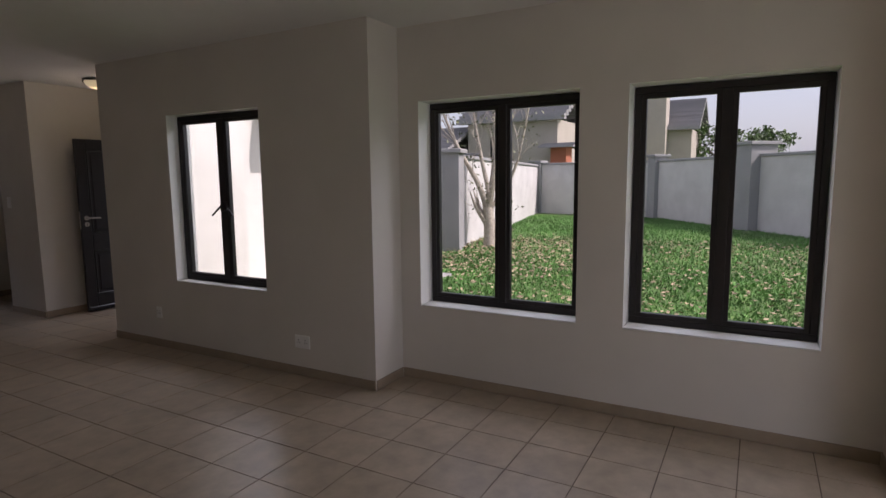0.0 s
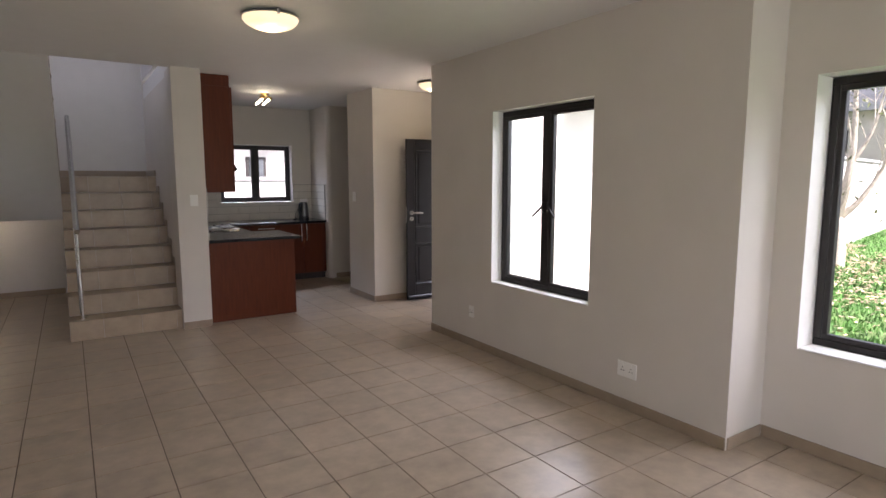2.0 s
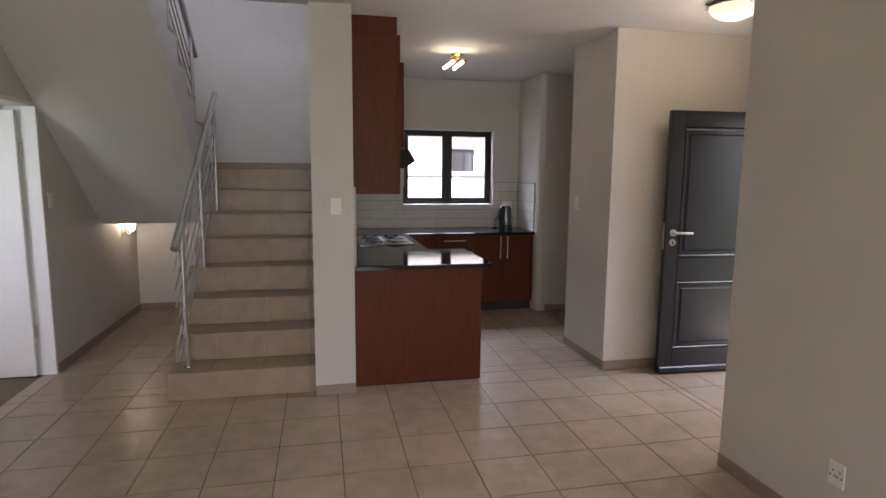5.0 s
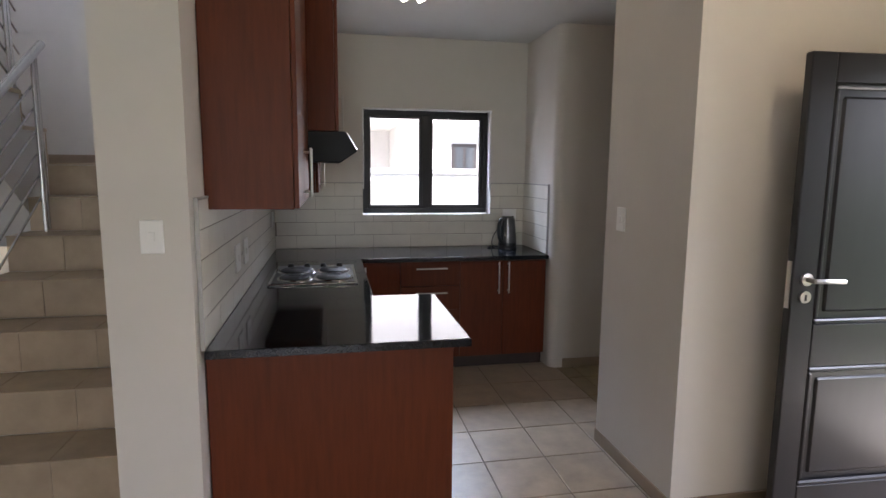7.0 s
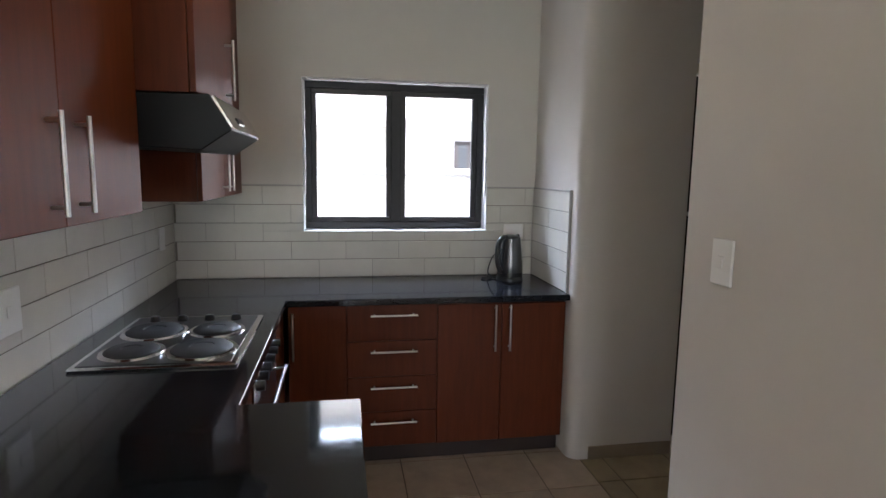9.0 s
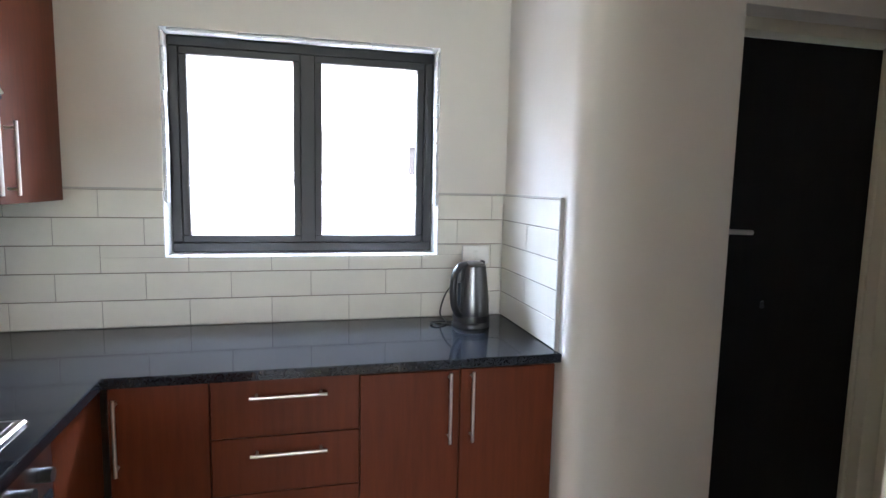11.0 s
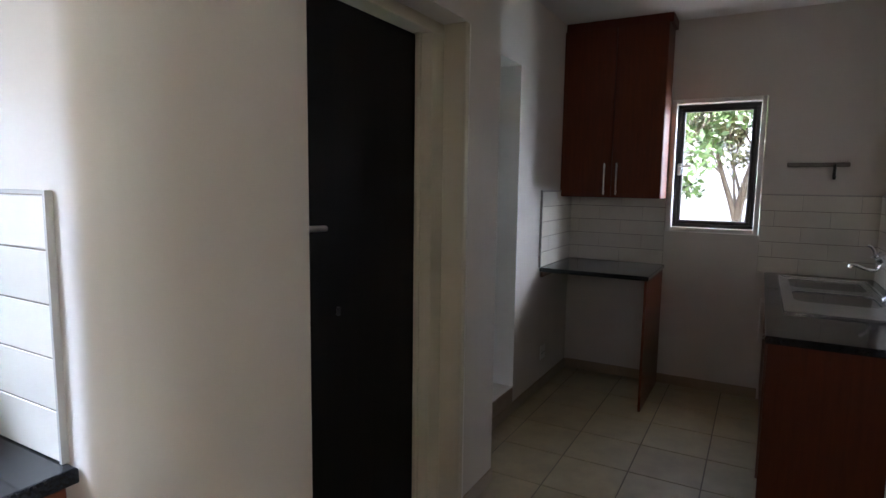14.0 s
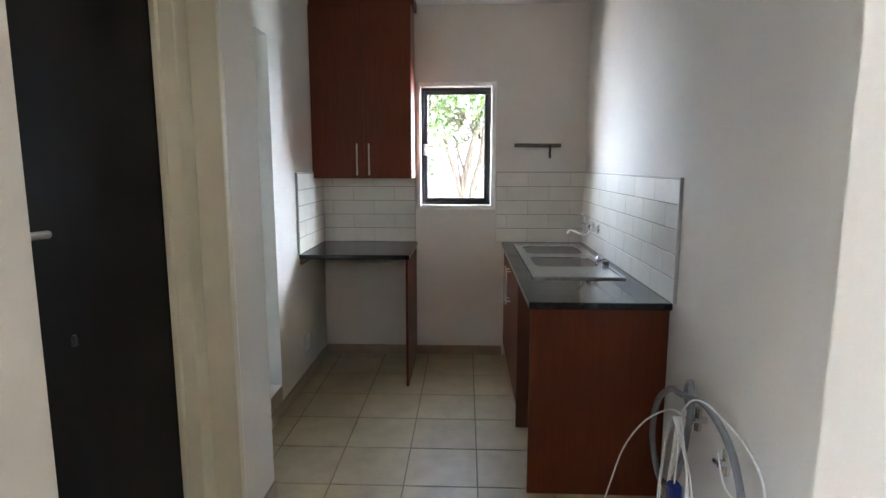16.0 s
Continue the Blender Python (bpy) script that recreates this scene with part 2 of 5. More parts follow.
def part(name, bm, material, parent=None, label="", smooth=False):
    """One mesh object, its coordinates given in the world, under a thing or part (or alone)."""
    o = ORIGIN[parent.name] if parent is not None else Vector((0, 0, 0))
    bm.normal_update()
    if o.length:
        bmesh.ops.translate(bm, verts=bm.verts, vec=-o)
    me = bpy.data.meshes.new(name)
    bm.to_mesh(me)
    bm.free()
    if smooth:
        for p in me.polygons:
            p.use_smooth = True
        me.set_sharp_from_angle(angle=radians(40))
    for mm in (material if isinstance(material, (list, tuple)) else (material,)):
        me.materials.append(mm)
    ob = new(name, me)
    if parent is not None:
        ob.parent = parent
    ORIGIN[ob.name] = o
    return tagged(ob, label)


def solo(name, bm, material, label="", category="", group="", kind="", smooth=False):
    return tagged(part(name, bm, material, None, smooth=smooth), label, category, group, kind)


def box(bm, x0, x1, y0, y1, z0, z1, bevel=0.0, seg=1, m=None):
    if x0 > x1:
        x0, x1 = x1, x0
    if y0 > y1:
        y0, y1 = y1, y0
    if z0 > z1:
        z0, z1 = z1, z0
    r = bmesh.ops.create_cube(bm, size=1.0)
    vs = r["verts"]
    bmesh.ops.scale(bm, verts=vs, vec=(x1 - x0, y1 - y0, z1 - z0))
    bmesh.ops.translate(bm, verts=vs, vec=((x0 + x1) / 2, (y0 + y1) / 2, (z0 + z1) / 2))
    if m is not None:
        bmesh.ops.transform(bm, matrix=m, verts=vs)
    if bevel:
        es = list({e for v in vs for e in v.link_edges})
        bmesh.ops.bevel(bm, geom=es, offset=bevel, segments=seg, affect='EDGES', profile=0.5)
    return bm


def bx(*a, **k):
    return box(bmesh.new(), *a, **k)


def rod(bm, a, b, r, r2=None, seg=12):
    a, b = Vector(a), Vector(b)
    d = b - a
    m = Matrix.Translation((a + b) / 2) @ d.to_track_quat('Z', 'Y').to_matrix().to_4x4()
    bmesh.ops.create_cone(bm, cap_ends=True, segments=seg, radius1=r, radius2=r if r2 is None else r2, depth=d.length, matrix=m)
    return bm


def rd(*a, **k):
    return rod(bmesh.new(), *a, **k)


def lathe(bm, centre, profile, seg=32, m=None):
    """Turns (radius, height) pairs about the upright axis through centre."""
    rings = []
    for r, z in profile:
        ring = []
        for i in range(seg):
            a = 2 * math.pi * i / seg
            p = Vector((r * math.cos(a), r * math.sin(a), z))
            if m is not None:
                p = m @ p
            ring.append(bm.verts.new(p + Vector(centre)))
        rings.append(ring)
    for a, b in zip(rings, rings[1:]):
        for i in range(seg):
            bm.faces.new((a[i], a[(i + 1) % seg], b[(i + 1) % seg], b[i]))
    for ring, flip in ((rings[0], True), (rings[-1], False)):
        bm.faces.new(ring[::-1] if flip else ring)
    return bm


def tube(bm, pts, r, seg=8, taper=None):
    """A round tube along a smooth line through pts; taper: the radius at the far end."""
    pts = [Vector(p) for p in pts]
    fine = []
    for i in range(len(pts) - 1):
        p0, p1, p2, p3 = pts[max(i - 1, 0)], pts[i], pts[i + 1], pts[min(i + 2, len(pts) - 1)]
        for k in range(6):
            t = k / 6
            fine.append(0.5 * ((2 * p1) + (-p0 + p2) * t + (2 * p0 - 5 * p1 + 4 * p2 - p3) * t * t + (-p0 + 3 * p1 - 3 * p2 + p3) * t ** 3))
    fine.append(pts[-1])
    rings, up = [], Vector((0.31, 0.17, 0.93)).normalized()
    for i, p in enumerate(fine):
        d = (fine[min(i + 1, len(fine) - 1)] - fine[max(i - 1, 0)]).normalized()
        s = d.cross(up)
        if s.length < 0.1:
            s = d.cross(Vector((1, 0, 0)))
        s.normalize()
        u = s.cross(d)
        up = u
        rr = r if taper is None else r + (taper - r) * i / (len(fine) - 1)
        rings.append([bm.verts.new(p + rr * (math.cos(2 * math.pi * k / seg) * s + math.sin(2 * math.pi * k / seg) * u)) for k in range(seg)])
    for a, b in zip(rings, rings[1:]):
        for k in range(seg):
            bm.faces.new((a[k], a[(k + 1) % seg], b[(k + 1) % seg], b[k]))
    bm.faces.new(rings[0][::-1])
    bm.faces.new(rings[-1])
    return bm


def wall_mesh(axis, c0, c1, s0, s1, z0, z1, holes=()):
    """A wall between the planes c0 and c1 of its thickness axis, along s0..s1, with holes (s, s, z, z) cut right through."""
    ss = sorted({s0, s1, *(h[0] for h in holes), *(h[1] for h in holes)})
    zs = sorted({z0, z1, *(h[2] for h in holes), *(h[3] for h in holes)})
    solid = {}
    for i in range(len(ss) - 1):
        for j in range(len(zs) - 1):
            s, z = (ss[i] + ss[i + 1]) / 2, (zs[j] + zs[j + 1]) / 2
            solid[i, j] = not any(h[0] < s < h[1] and h[2] < z < h[3] for h in holes)
    bm = bmesh.new()

    def quad(*pts):
        bm.faces.new([bm.verts.new((c, s, z) if axis == "x" else (s, c, z)) for c, s, z in pts])
    for (i, j), ok in solid.items():
        if not ok:
            continue
        a, b, lo, hi = ss[i], ss[i + 1], zs[j], zs[j + 1]
        quad((c0, a, lo), (c0, b, lo), (c0, b, hi), (c0, a, hi))
        quad((c1, b, lo), (c1, a, lo), (c1, a, hi), (c1, b, hi))
        if not solid.get((i - 1, j)):
            quad((c1, a, lo), (c0, a, lo), (c0, a, hi), (c1, a, hi))
        if not solid.get((i + 1, j)):
            quad((c0, b, lo), (c1, b, lo), (c1, b, hi), (c0, b, hi))
        if not solid.get((i, j - 1)):
            quad((c0, a, lo), (c1, a, lo), (c1, b, lo), (c0, b, lo))
        if not solid.get((i, j + 1)):
            quad((c0, a, hi), (c0, b, hi), (c1, b, hi), (c1, a, hi))
    bmesh.ops.remove_doubles(bm, verts=bm.verts, dist=1e-5)
    bmesh.ops.recalc_face_normals(bm, faces=bm.faces)
    return bm


def wall(name, axis, c0, c1, s0, s1, z0, z1, holes=(), material="wall", label="smooth plastered wall painted warm grey beige", outside=None):
    """outside: which of the planes c0 / c1 is the weather side, with exterior plaster."""
    bm = wall_mesh(axis, c0, c1, s0, s1, z0, z1, holes)
    mats = [M[material], M["exterior"], M["reveal"]]
    k = 0 if axis == "x" else 1
    for f in bm.faces:
        c = f.calc_center_median()
        if outside is not None and abs(c[k] - outside) < 1e-4:
            f.material_index = 1
        elif holes and abs(f.normal[k]) < 0.5:
            s, z = c[1 - k], c[2]
            if s0 + 1e-3 < s < s1 - 1e-3 and z0 + 1e-3 < z < z1 - 1e-3:
                f.material_index = 2
    return solo(name, bm, mats, label, "wall", kind="structure")


def skirting(name, *runs, h=0.075):
    """Low tiled skirting along runs (x0, y0, x1, y1, out) with the side it stands proud on."""
    for x0, y0, x1, y1, out in runs:
        dx, dy = {"+x": (1, 0), "-x": (-1, 0), "+y": (0, 1), "-y": (0, -1)}[out]
        bm = bx(min(x0, x1, x0 + dx * 0.011), max(x0, x1, x0 + dx * 0.011), min(y0, y1, y0 + dy * 0.011), max(y0, y1, y0 + dy * 0.011), 0.001, h, bevel=0.003)
        solo(name, bm, M["skirt"], "low beige tile skirting along the wall", "baseboard", kind="structure")


# ---- the shell ----
CEIL, CEIL2 = 2.65, 2.65
wall("wall_lounge_west", "x", -0.52, -0.275, -1.2, 8.02, 0, 2.9, outside=-0.52)
wall("wall_hall_west", "x", -0.40, -0.205, 8.02, 11.05, 0, 5.4, [(8.021, 8.85, 0, 2.04), (8.9, 10.3, 3.5, 4.5)], outside=-0.40)
# The opening in this wall is assumed and unseen; it lets in fill light.
wall("wall_lounge_south", "y", -1.42, -1.2, -0.52, 4.60, 0, 2.9, [(0.4, 3.2, 0, 2.1)], outside=-1.42)
wall("wall_garden", "x", 4.27, 4.56, -1.2, 3.45, 0, 2.9, [(0.71, 1.774, 0.585, 2.112), (2.078, 3.277, 0.585, 2.112)], outside=4.56)
wall("wall_garden_pier", "y", 0.06, 0.40, 3.98, 4.27, 0, CEIL)
wall("wall_recess_side", "y", 3.45, 3.63, 3.90, 4.56, 0, 2.9, outside=None)
wall("wall_window_bay", "x", 3.90, 4.13, 3.63, 6.42, 0, 2.9, [(4.515, 5.635, 0.647, 2.118)], outside=4.13)
wall("wall_entry_south", "y", 6.42, 6.62, 3.90, 5.45, 0, 2.9, outside=6.42)
wall("wall_entry_east", "x", 5.25, 5.45, 6.62, 8.14, 0, 2.9, [(6.93, 7.90, 0, 2.09)], outside=5.45)
wall("wall_scullery_south", "y", 8.14, 8.335, 4.005, 8.165, 0, 2.95, outside=None)
wall("wall_scullery_return", "x", 4.005, 4.235, 8.335, 8.888, 0, 2.9)
wall("wall_scullery_east", "x", 8.065, 8.165, 8.335, 10.56, 0, 2.95, [(9.012, 9.615, 1.155, 2.102)], outside=8.165)
wall("wall_scullery_north", "y", 10.34, 10.56, 6.08, 8.065, 0, 2.95, [(6.19, 6.945, 0.175, 2.205)], outside=10.56)
wall("wall_store", "y", 10.10, 10.34, 4.42, 6.08, 0, 2.95, [(4.79, 5.77, 0.0, 2.14)])
wall("wall_kitchen_north", "y", 10.81, 11.05, 1.80, 4.42, 0, 2.9, [(2.765, 3.875, 1.185, 2.075)], outside=11.05)
wall("wall_stair_north", "y", 10.95, 11.05, -0.205, 1.80, 0, 5.4, material="stairwell", outside=11.05)
wall("wall_stair_east", "x", 1.80, 2.03, 8.40, 10.81, 0, 2.65)
wall("wall_stair_east_upper", "x", 1.80, 2.03, 7.9, 11.05, 2.9, 5.4, material="stairwell")
wall("wall_stair_pier", "x", 1.752, 2.03, 8.02, 8.40, 0, 2.65)
wall("wall_stair_south_upper", "y", 6.9, 7.1, -0.40, 2.03, 2.9, 5.4, material="stairwell")

# nib with its rounded outer corner
bm = bmesh.new()
outline = [(4.19, 10.81)]
for k in range(9):
    a = math.pi + k / 8 * math.pi / 2
    outline.append((4.26 + 0.07 * math.cos(a), 10.17 + 0.07 * math.sin(a)))
outline += [(4.42, 10.10), (4.42, 10.81)]
lo = [bm.verts.new((x, y, 0)) for x, y in outline]
hi = [bm.verts.new((x, y, CEIL2)) for x, y in outline]
for i in range(len(outline)):
    j = (i + 1) % len(outline)
    bm.faces.new((lo[i], lo[j], hi[j], hi[i]))
bm.faces.new(lo[::-1])
bm.faces.new(hi)
bmesh.ops.recalc_face_normals(bm, faces=bm.faces)
solo("wall_kitchen_nib", bm, M["wall"], "plastered wall nib with a rounded corner beside the worktop", "wall", kind="structure", smooth=True)

bm = bx(-0.52, 4.60, -1.42, 8.10, CEIL, 2.9)
box(bm, 1.80, 4.60, 8.101, 11.05, CEIL, 2.84)
box(bm, 4.60, 5.45, 6.55, 8.17, CEIL, 2.9)
solo("ceiling", bm, M["ceiling"], "flat white painted plaster ceiling", "ceiling", kind="structure")
solo("ceiling_scullery", bx(4.601, 8.295, 8.171, 10.56, CEIL2, 3.0), M["ceiling"], "flat white plaster ceiling of the scullery", "ceiling", kind="structure")
solo("ceiling_stairwell", bx(-0.40, 2.03, 6.9, 11.05, 5.4, 5.55), M["ceiling"], "white ceiling high over the stairs", "ceiling", kind="structure")

bm = bx(-1.6, 4.60, -1.42, 11.05, -0.2, -0.004)
box(bm, 4.60, 5.45, 6.55, 8.17, -0.2, -0.004)
box(bm, 4.60, 8.60, 8.17, 10.65, -0.2, -0.004)
solo("floor", bm, M["grout"], "screed and grout under beige floor tiles", "floor", kind="structure")
floor_ob = bpy.data.objects["floor"]

skirting("baseboard", (-0.275, -1.2, -0.275, 8.02, "+x"), (-0.205, 8.86, -0.205, 10.94, "+x"), (-0.19, 10.95, 0.72, 10.95, "-y"),
         (4.27, 0.40, 4.27, 3.44, "-x"), (3.91, 3.45, 4.26, 3.45, "-y"), (3.90, 3.45, 3.90, 6.62, "-x"), (3.90, 6.62, 5.24, 6.62, "+y"),
         (4.005, 8.14, 5.24, 8.14, "-y"), (4.005, 8.14, 4.005, 8.888, "-x"), (4.005, 8.888, 4.235, 8.888, "+y"), (4.235, 8.345, 4.235, 8.888, "+x"),
         (4.30, 10.10, 4.785, 10.10, "-y"), (5.775, 10.10, 6.08, 10.10, "-y"), (6.08, 10.10, 6.08, 10.33, "+x"), (6.09, 10.34, 8.055, 10.34, "-y"),
         (8.065, 8.95, 8.065, 10.33, "-x"), (4.246, 8.335, 6.11, 8.335, "+y"), (1.752, 8.02, 2.03, 8.02, "-y"), (3.98, 0.40, 4.26, 0.40, "+y"))

# ---- windows ----


def window(name, axis, plane, inward, s0, s1, z0, z1, label, latch=True, single=False, hinge_handle=None):
    """A bronze aluminium window in an opening; plane: middle of the frame; inward: sign of the room side on the axis."""
    W = thing(name, (plane, (s0 + s1) / 2, z0) if axis == "x" else ((s0 + s1) / 2, plane, z0), label, "window", kind="structure")
    d, w = 0.028, 0.026 if single else 0.042

    def bxa(a, b, c0, c1, lo, hi, **k):
        return bx(c0, c1, a, b, lo, hi, **k) if axis == "x" else bx(a, b, c0, c1, lo, hi, **k)
    for a, b, lo, hi in ((s0, s1, z1 - w, z1), (s0, s1, z0, z0 + w), (s0, s0 + w, z0 + w, z1 - w), (s1 - w, s1, z0 + w, z1 - w)):
        part("window_frame", bxa(a, b, plane - d, plane + d, lo, hi, bevel=0.004), M["frame"], W)
    mid = (s0 + s1) / 2
    bays = [(s0 + w, s1 - w)] if single else [(s0 + w, mid - 0.03), (mid + 0.03, s1 - w)]
    if not single:
        part("mullion", bxa(mid - 0.032, mid + 0.032, plane - d - 0.004, plane + d, z0 + w, z1 - w, bevel=0.004), M["frame"], W)
    for a, b in bays:
        g = 0.024 if single else 0.03
        c = plane + inward * 0.006
        S = part("sash", bxa(a, b, c - 0.02, c + 0.02, z0 + w, z0 + w + g, bevel=0.003), M["frame"], W)
        for aa, bb, lo, hi in ((a, b, z1 - w - g, z1 - w), (a, a + g, z0 + w + g, z1 - w - g), (b - g, b, z0 + w + g, z1 - w - g)):
            part("sash_bar", bxa(aa, bb, c - 0.02, c + 0.02, lo, hi, bevel=0.003), M["frame"], S)
        p = part("pane", bxa(a + g - 0.004, b - g + 0.004, c - 0.003, c + 0.003, z0 + w + g - 0.004, z1 - w - g + 0.004), M["glass"], S)
        p.visible_shadow = False
    if latch:
        c = plane + inward * (d + 0.012)
        zc = z0 + (z1 - z0) * 0.46
        for sgn in (-1, 1):
            q = mid + sgn * (0.022 if not single else 0)
            e = mid + sgn * 0.125
            a0 = (c, q, zc + 0.015) if axis == "x" else (q, c, zc + 0.015)
            a1 = (c + inward * 0.02, e, zc - 0.075) if axis == "x" else (e, c + inward * 0.02, zc - 0.075)
            L = part("latch_base", bxa(q - 0.012, q + 0.012, c - 0.012, c + 0.008, zc - 0.04, zc + 0.045, bevel=0.004), M["frame"], W)
            part("latch_lever", rd(a0, a1, 0.010, 0.008), M["frame"], L, smooth=True)
    return W


window("window_1", "x", 4.033, -1, 4.519, 5.631, 0.652, 2.114, "dark bronze aluminium window with two panes and crossed latches")
window("window_2", "x", 4.466, -1, 2.083, 3.273, 0.590, 2.107, "dark bronze aluminium double window onto the garden", latch=False)
window("window_3", "x", 4.466, -1, 0.714, 1.770, 0.590, 2.107, "dark bronze aluminium double window onto the garden wall", latch=False)
window("window_4", "y", 10.945, -1, 2.769, 3.871, 1.189, 2.071, "dark bronze kitchen window over the worktop", latch=False)
window("window_5", "x", 8.145, -1, 9.049, 9.578, 1.19, 2.067, "narrow dark bronze scullery window with a stay handle", latch=False, single=True)
for b in ((8.057, 8.145, 9.015, 9.047, 1.158, 2.099), (8.057, 8.145, 9.58, 9.612, 1.158, 2.099), (8.057, 8.145, 9.047, 9.58, 2.069, 2.099), (8.057, 8.145, 9.047, 9.58, 1.158, 1.188)):
    solo("window_surround_trim", bx(*b, bevel=0.003), M["reveal"], "white plastered band round the scullery window", "window surround", kind="structure")
W5 = bpy.data.objects["window_5"]
H5 = part("stay_base", bx(8.103, 8.121, 9.535, 9.563, 1.565, 1.65, bevel=0.004), M["nickel"], W5, "metal window handle")
part("stay_lever", rd((8.105, 9.55, 1.625), (8.08, 9.46, 1.635), 0.007), M["nickel"], H5, smooth=True)
# sills, a little proud
for nm, b in (("sill", (3.896, 4.0, 4.517, 5.633, 0.649, 0.656)), ("sill", (4.266, 4.43, 2.08, 3.275, 0.587, 0.594)), ("sill", (4.266, 4.43, 0.712, 1.772, 0.587, 0.594)),
              ):
    solo("window_sill_trim", bx(*b, bevel=0.004), M["reveal"], "narrow white painted plaster window sill", "window sill", kind="structure")
# strips of torn masking film left on the kitchen reveal
F = thing("masking_film", (3.32, 10.85, 2.05), "torn white masking film stuck along the kitchen window reveal", "masking film")
random.seed(5)
for x0, x1, z0, z1 in ((2.768, 2.776, 1.40, 2.06), (3.864, 3.872, 1.40, 2.06), (2.79, 3.85, 2.062, 2.072)):
    n = 12
    for k in range(n):
        t0, t1 = k / n, (k + 1) / n
        r = random.uniform(-0.012, 0.012)
        if z1 - z0 > 0.1:
            b = (x0, x1 + abs(r) * 0.3, 10.818 + r * 0.4, 10.868 + r, z0 + (z1 - z0) * t0, z0 + (z1 - z0) * t1 - 0.002)
        else:
            b = (x0 + (x1 - x0) * t0, x0 + (x1 - x0) * t1 - 0.002, 10.818 + r * 0.4, 10.868 + r, z0, z1)
        part("film_strip", bx(*b, bevel=0.002), M["film"], F)

# ---- doors ----


def lever(parent, x, y, z, sx, sy):
    """Lever handle with a round rose and keyhole rose on a face that looks to -y; sx: way the lever points."""
    part("rose", rd((x, y, z), (x, y + sy * 0.010, z), 0.027, seg=24), M["nickel"], parent, smooth=True)
    bm = rd((x, y, z), (x, y + sy * 0.055, z), 0.010)
    tube(bm, [(x, y + sy * 0.050, z), (x + sx * 0.05, y + sy * 0.056, z), (x + sx * 0.135, y + sy * 0.054, z - 0.003)], 0.010)
    part("lever_handle", bm, M["nickel"], parent, "satin metal lever", smooth=True)
    part("keyhole_rose", rd((x, y, z - 0.075), (x, y + sy * 0.008, z - 0.075), 0.026, seg=24), M["nickel"], parent, smooth=True)
    part("keyhole", bx(x - 0.005, x + 0.005, y + sy * 0.0085, y + sy * 0.0095, z - 0.090, z - 0.064), M["black"], parent)


# front door, standing open: built along x from its free edge, then turned about the hinge
D = thing("door_1", (0, 0, 0), "dark varnished panelled front door standing open on its hinges", "door", kind="structure")
w, h = 0.90, 2.040
st, th = 0.115, 0.042
for nm, b in (("stile", (0, st, 0, th, 0.012, h)), ("stile", (w - st, w, 0, th, 0.012, h)), ("rail", (st, w - st, 0, th, h - 0.12, h)),
              ("rail", (st, w - st, 0, th, 0.74, 0.93)), ("rail", (st, w - st, 0, th, 0.012, 0.20))):
    part(nm, bx(*b, bevel=0.005), M["doorpaint"], D)
for z0, z1 in ((0.20, 0.74), (0.93, h - 0.12)):
    p = part("door_panel", bx(st - 0.005, w - st + 0.005, 0.016, th - 0.016, z0 - 0.005, z1 + 0.005), M["doorpaint"], D)
    part("raised_field", bx(st + 0.05, w - st - 0.05, 0.006, th - 0.006, z0 + 0.05, z1 - 0.05, bevel=0.009), M["doorpaint"], p)
    for b in ((st, w - st, -0.004, 0.014, z1 - 0.022, z1), (st, w - st, -0.004, 0.014, z0, z0 + 0.022), (st, st + 0.022, -0.004, 0.014, z0 + 0.022, z1 - 0.022),
              (w - st - 0.022, w - st, -0.004, 0.014, z0 + 0.022, z1 - 0.022)):
        part("moulding", bx(*b, bevel=0.007), M["doorpaint"], p)
part("weather_bar", bx(0.004, w - 0.004, -0.020, 0.001, 0.015, 0.065, bevel=0.010), M["doorpaint"], D)
part("lock_plate", bx(-0.003, 0.0005, 0.009, 0.033, 1.00, 1.20), M["nickel"], D)
lever(D, 0.062, 0.0, 1.125, 1, -1)
D.matrix_world = pose(4.375, 7.955, 0.0, 0, 0, -2.5)

# frame of the front doorway
DF = thing("door_frame", (5.35, 7.41, 0), "dark varnished timber frame of the front doorway", "door frame", kind="structure")
for nm, b in (("jamb", (5.27, 5.36, 6.931, 6.975, 0, 2.045)), ("jamb", (5.27, 5.36, 7.855, 7.899, 0, 2.045)), ("head", (5.27, 5.36, 6.931, 7.899, 2.045, 2.089))):
    part(nm, bx(*b, bevel=0.004), M["doorpaint"], DF)
solo("threshold", bx(5.25, 5.47, 6.935, 7.895, -0.004, 0.016, bevel=0.004), M["grout"], "tiled threshold of the front doorway", "threshold", kind="structure")

# white door in the hall, standing open into the next room
D = thing("door_2", (-0.32, 8.80, 0), "white painted flush door standing open", "door", kind="structure")
part("leaf", bx(-1.10, -0.318, 8.772, 8.808, 0.012, 1.985, bevel=0.003), M["whitedoor"], D)
part("hinge", rd((-0.312, 8.812, 0.30), (-0.312, 8.812, 0.40), 0.008), M["nickel"], D)
part("hinge", rd((-0.312, 8.812, 1.65), (-0.312, 8.812, 1.75), 0.008), M["nickel"], D)
DF = thing("door_frame", (-0.30, 8.45, 0), "white painted frame of the hall doorway", "door frame", kind="structure")
for nm, b in (("jamb", (-0.405, -0.200, 8.825, 8.849, 0, 2.015)), ("head", (-0.405, -0.200, 8.023, 8.849, 2.015, 2.039))):
    part(nm, bx(*b, bevel=0.003), M["whitedoor"], DF)
wall("wall_room_beyond", "y", 9.60, 9.70, -1.6, -0.40, 0, 2.9)
wall("wall_room_beyond_west", "x", -1.7, -1.6, 7.6, 9.7, 0, 2.9)
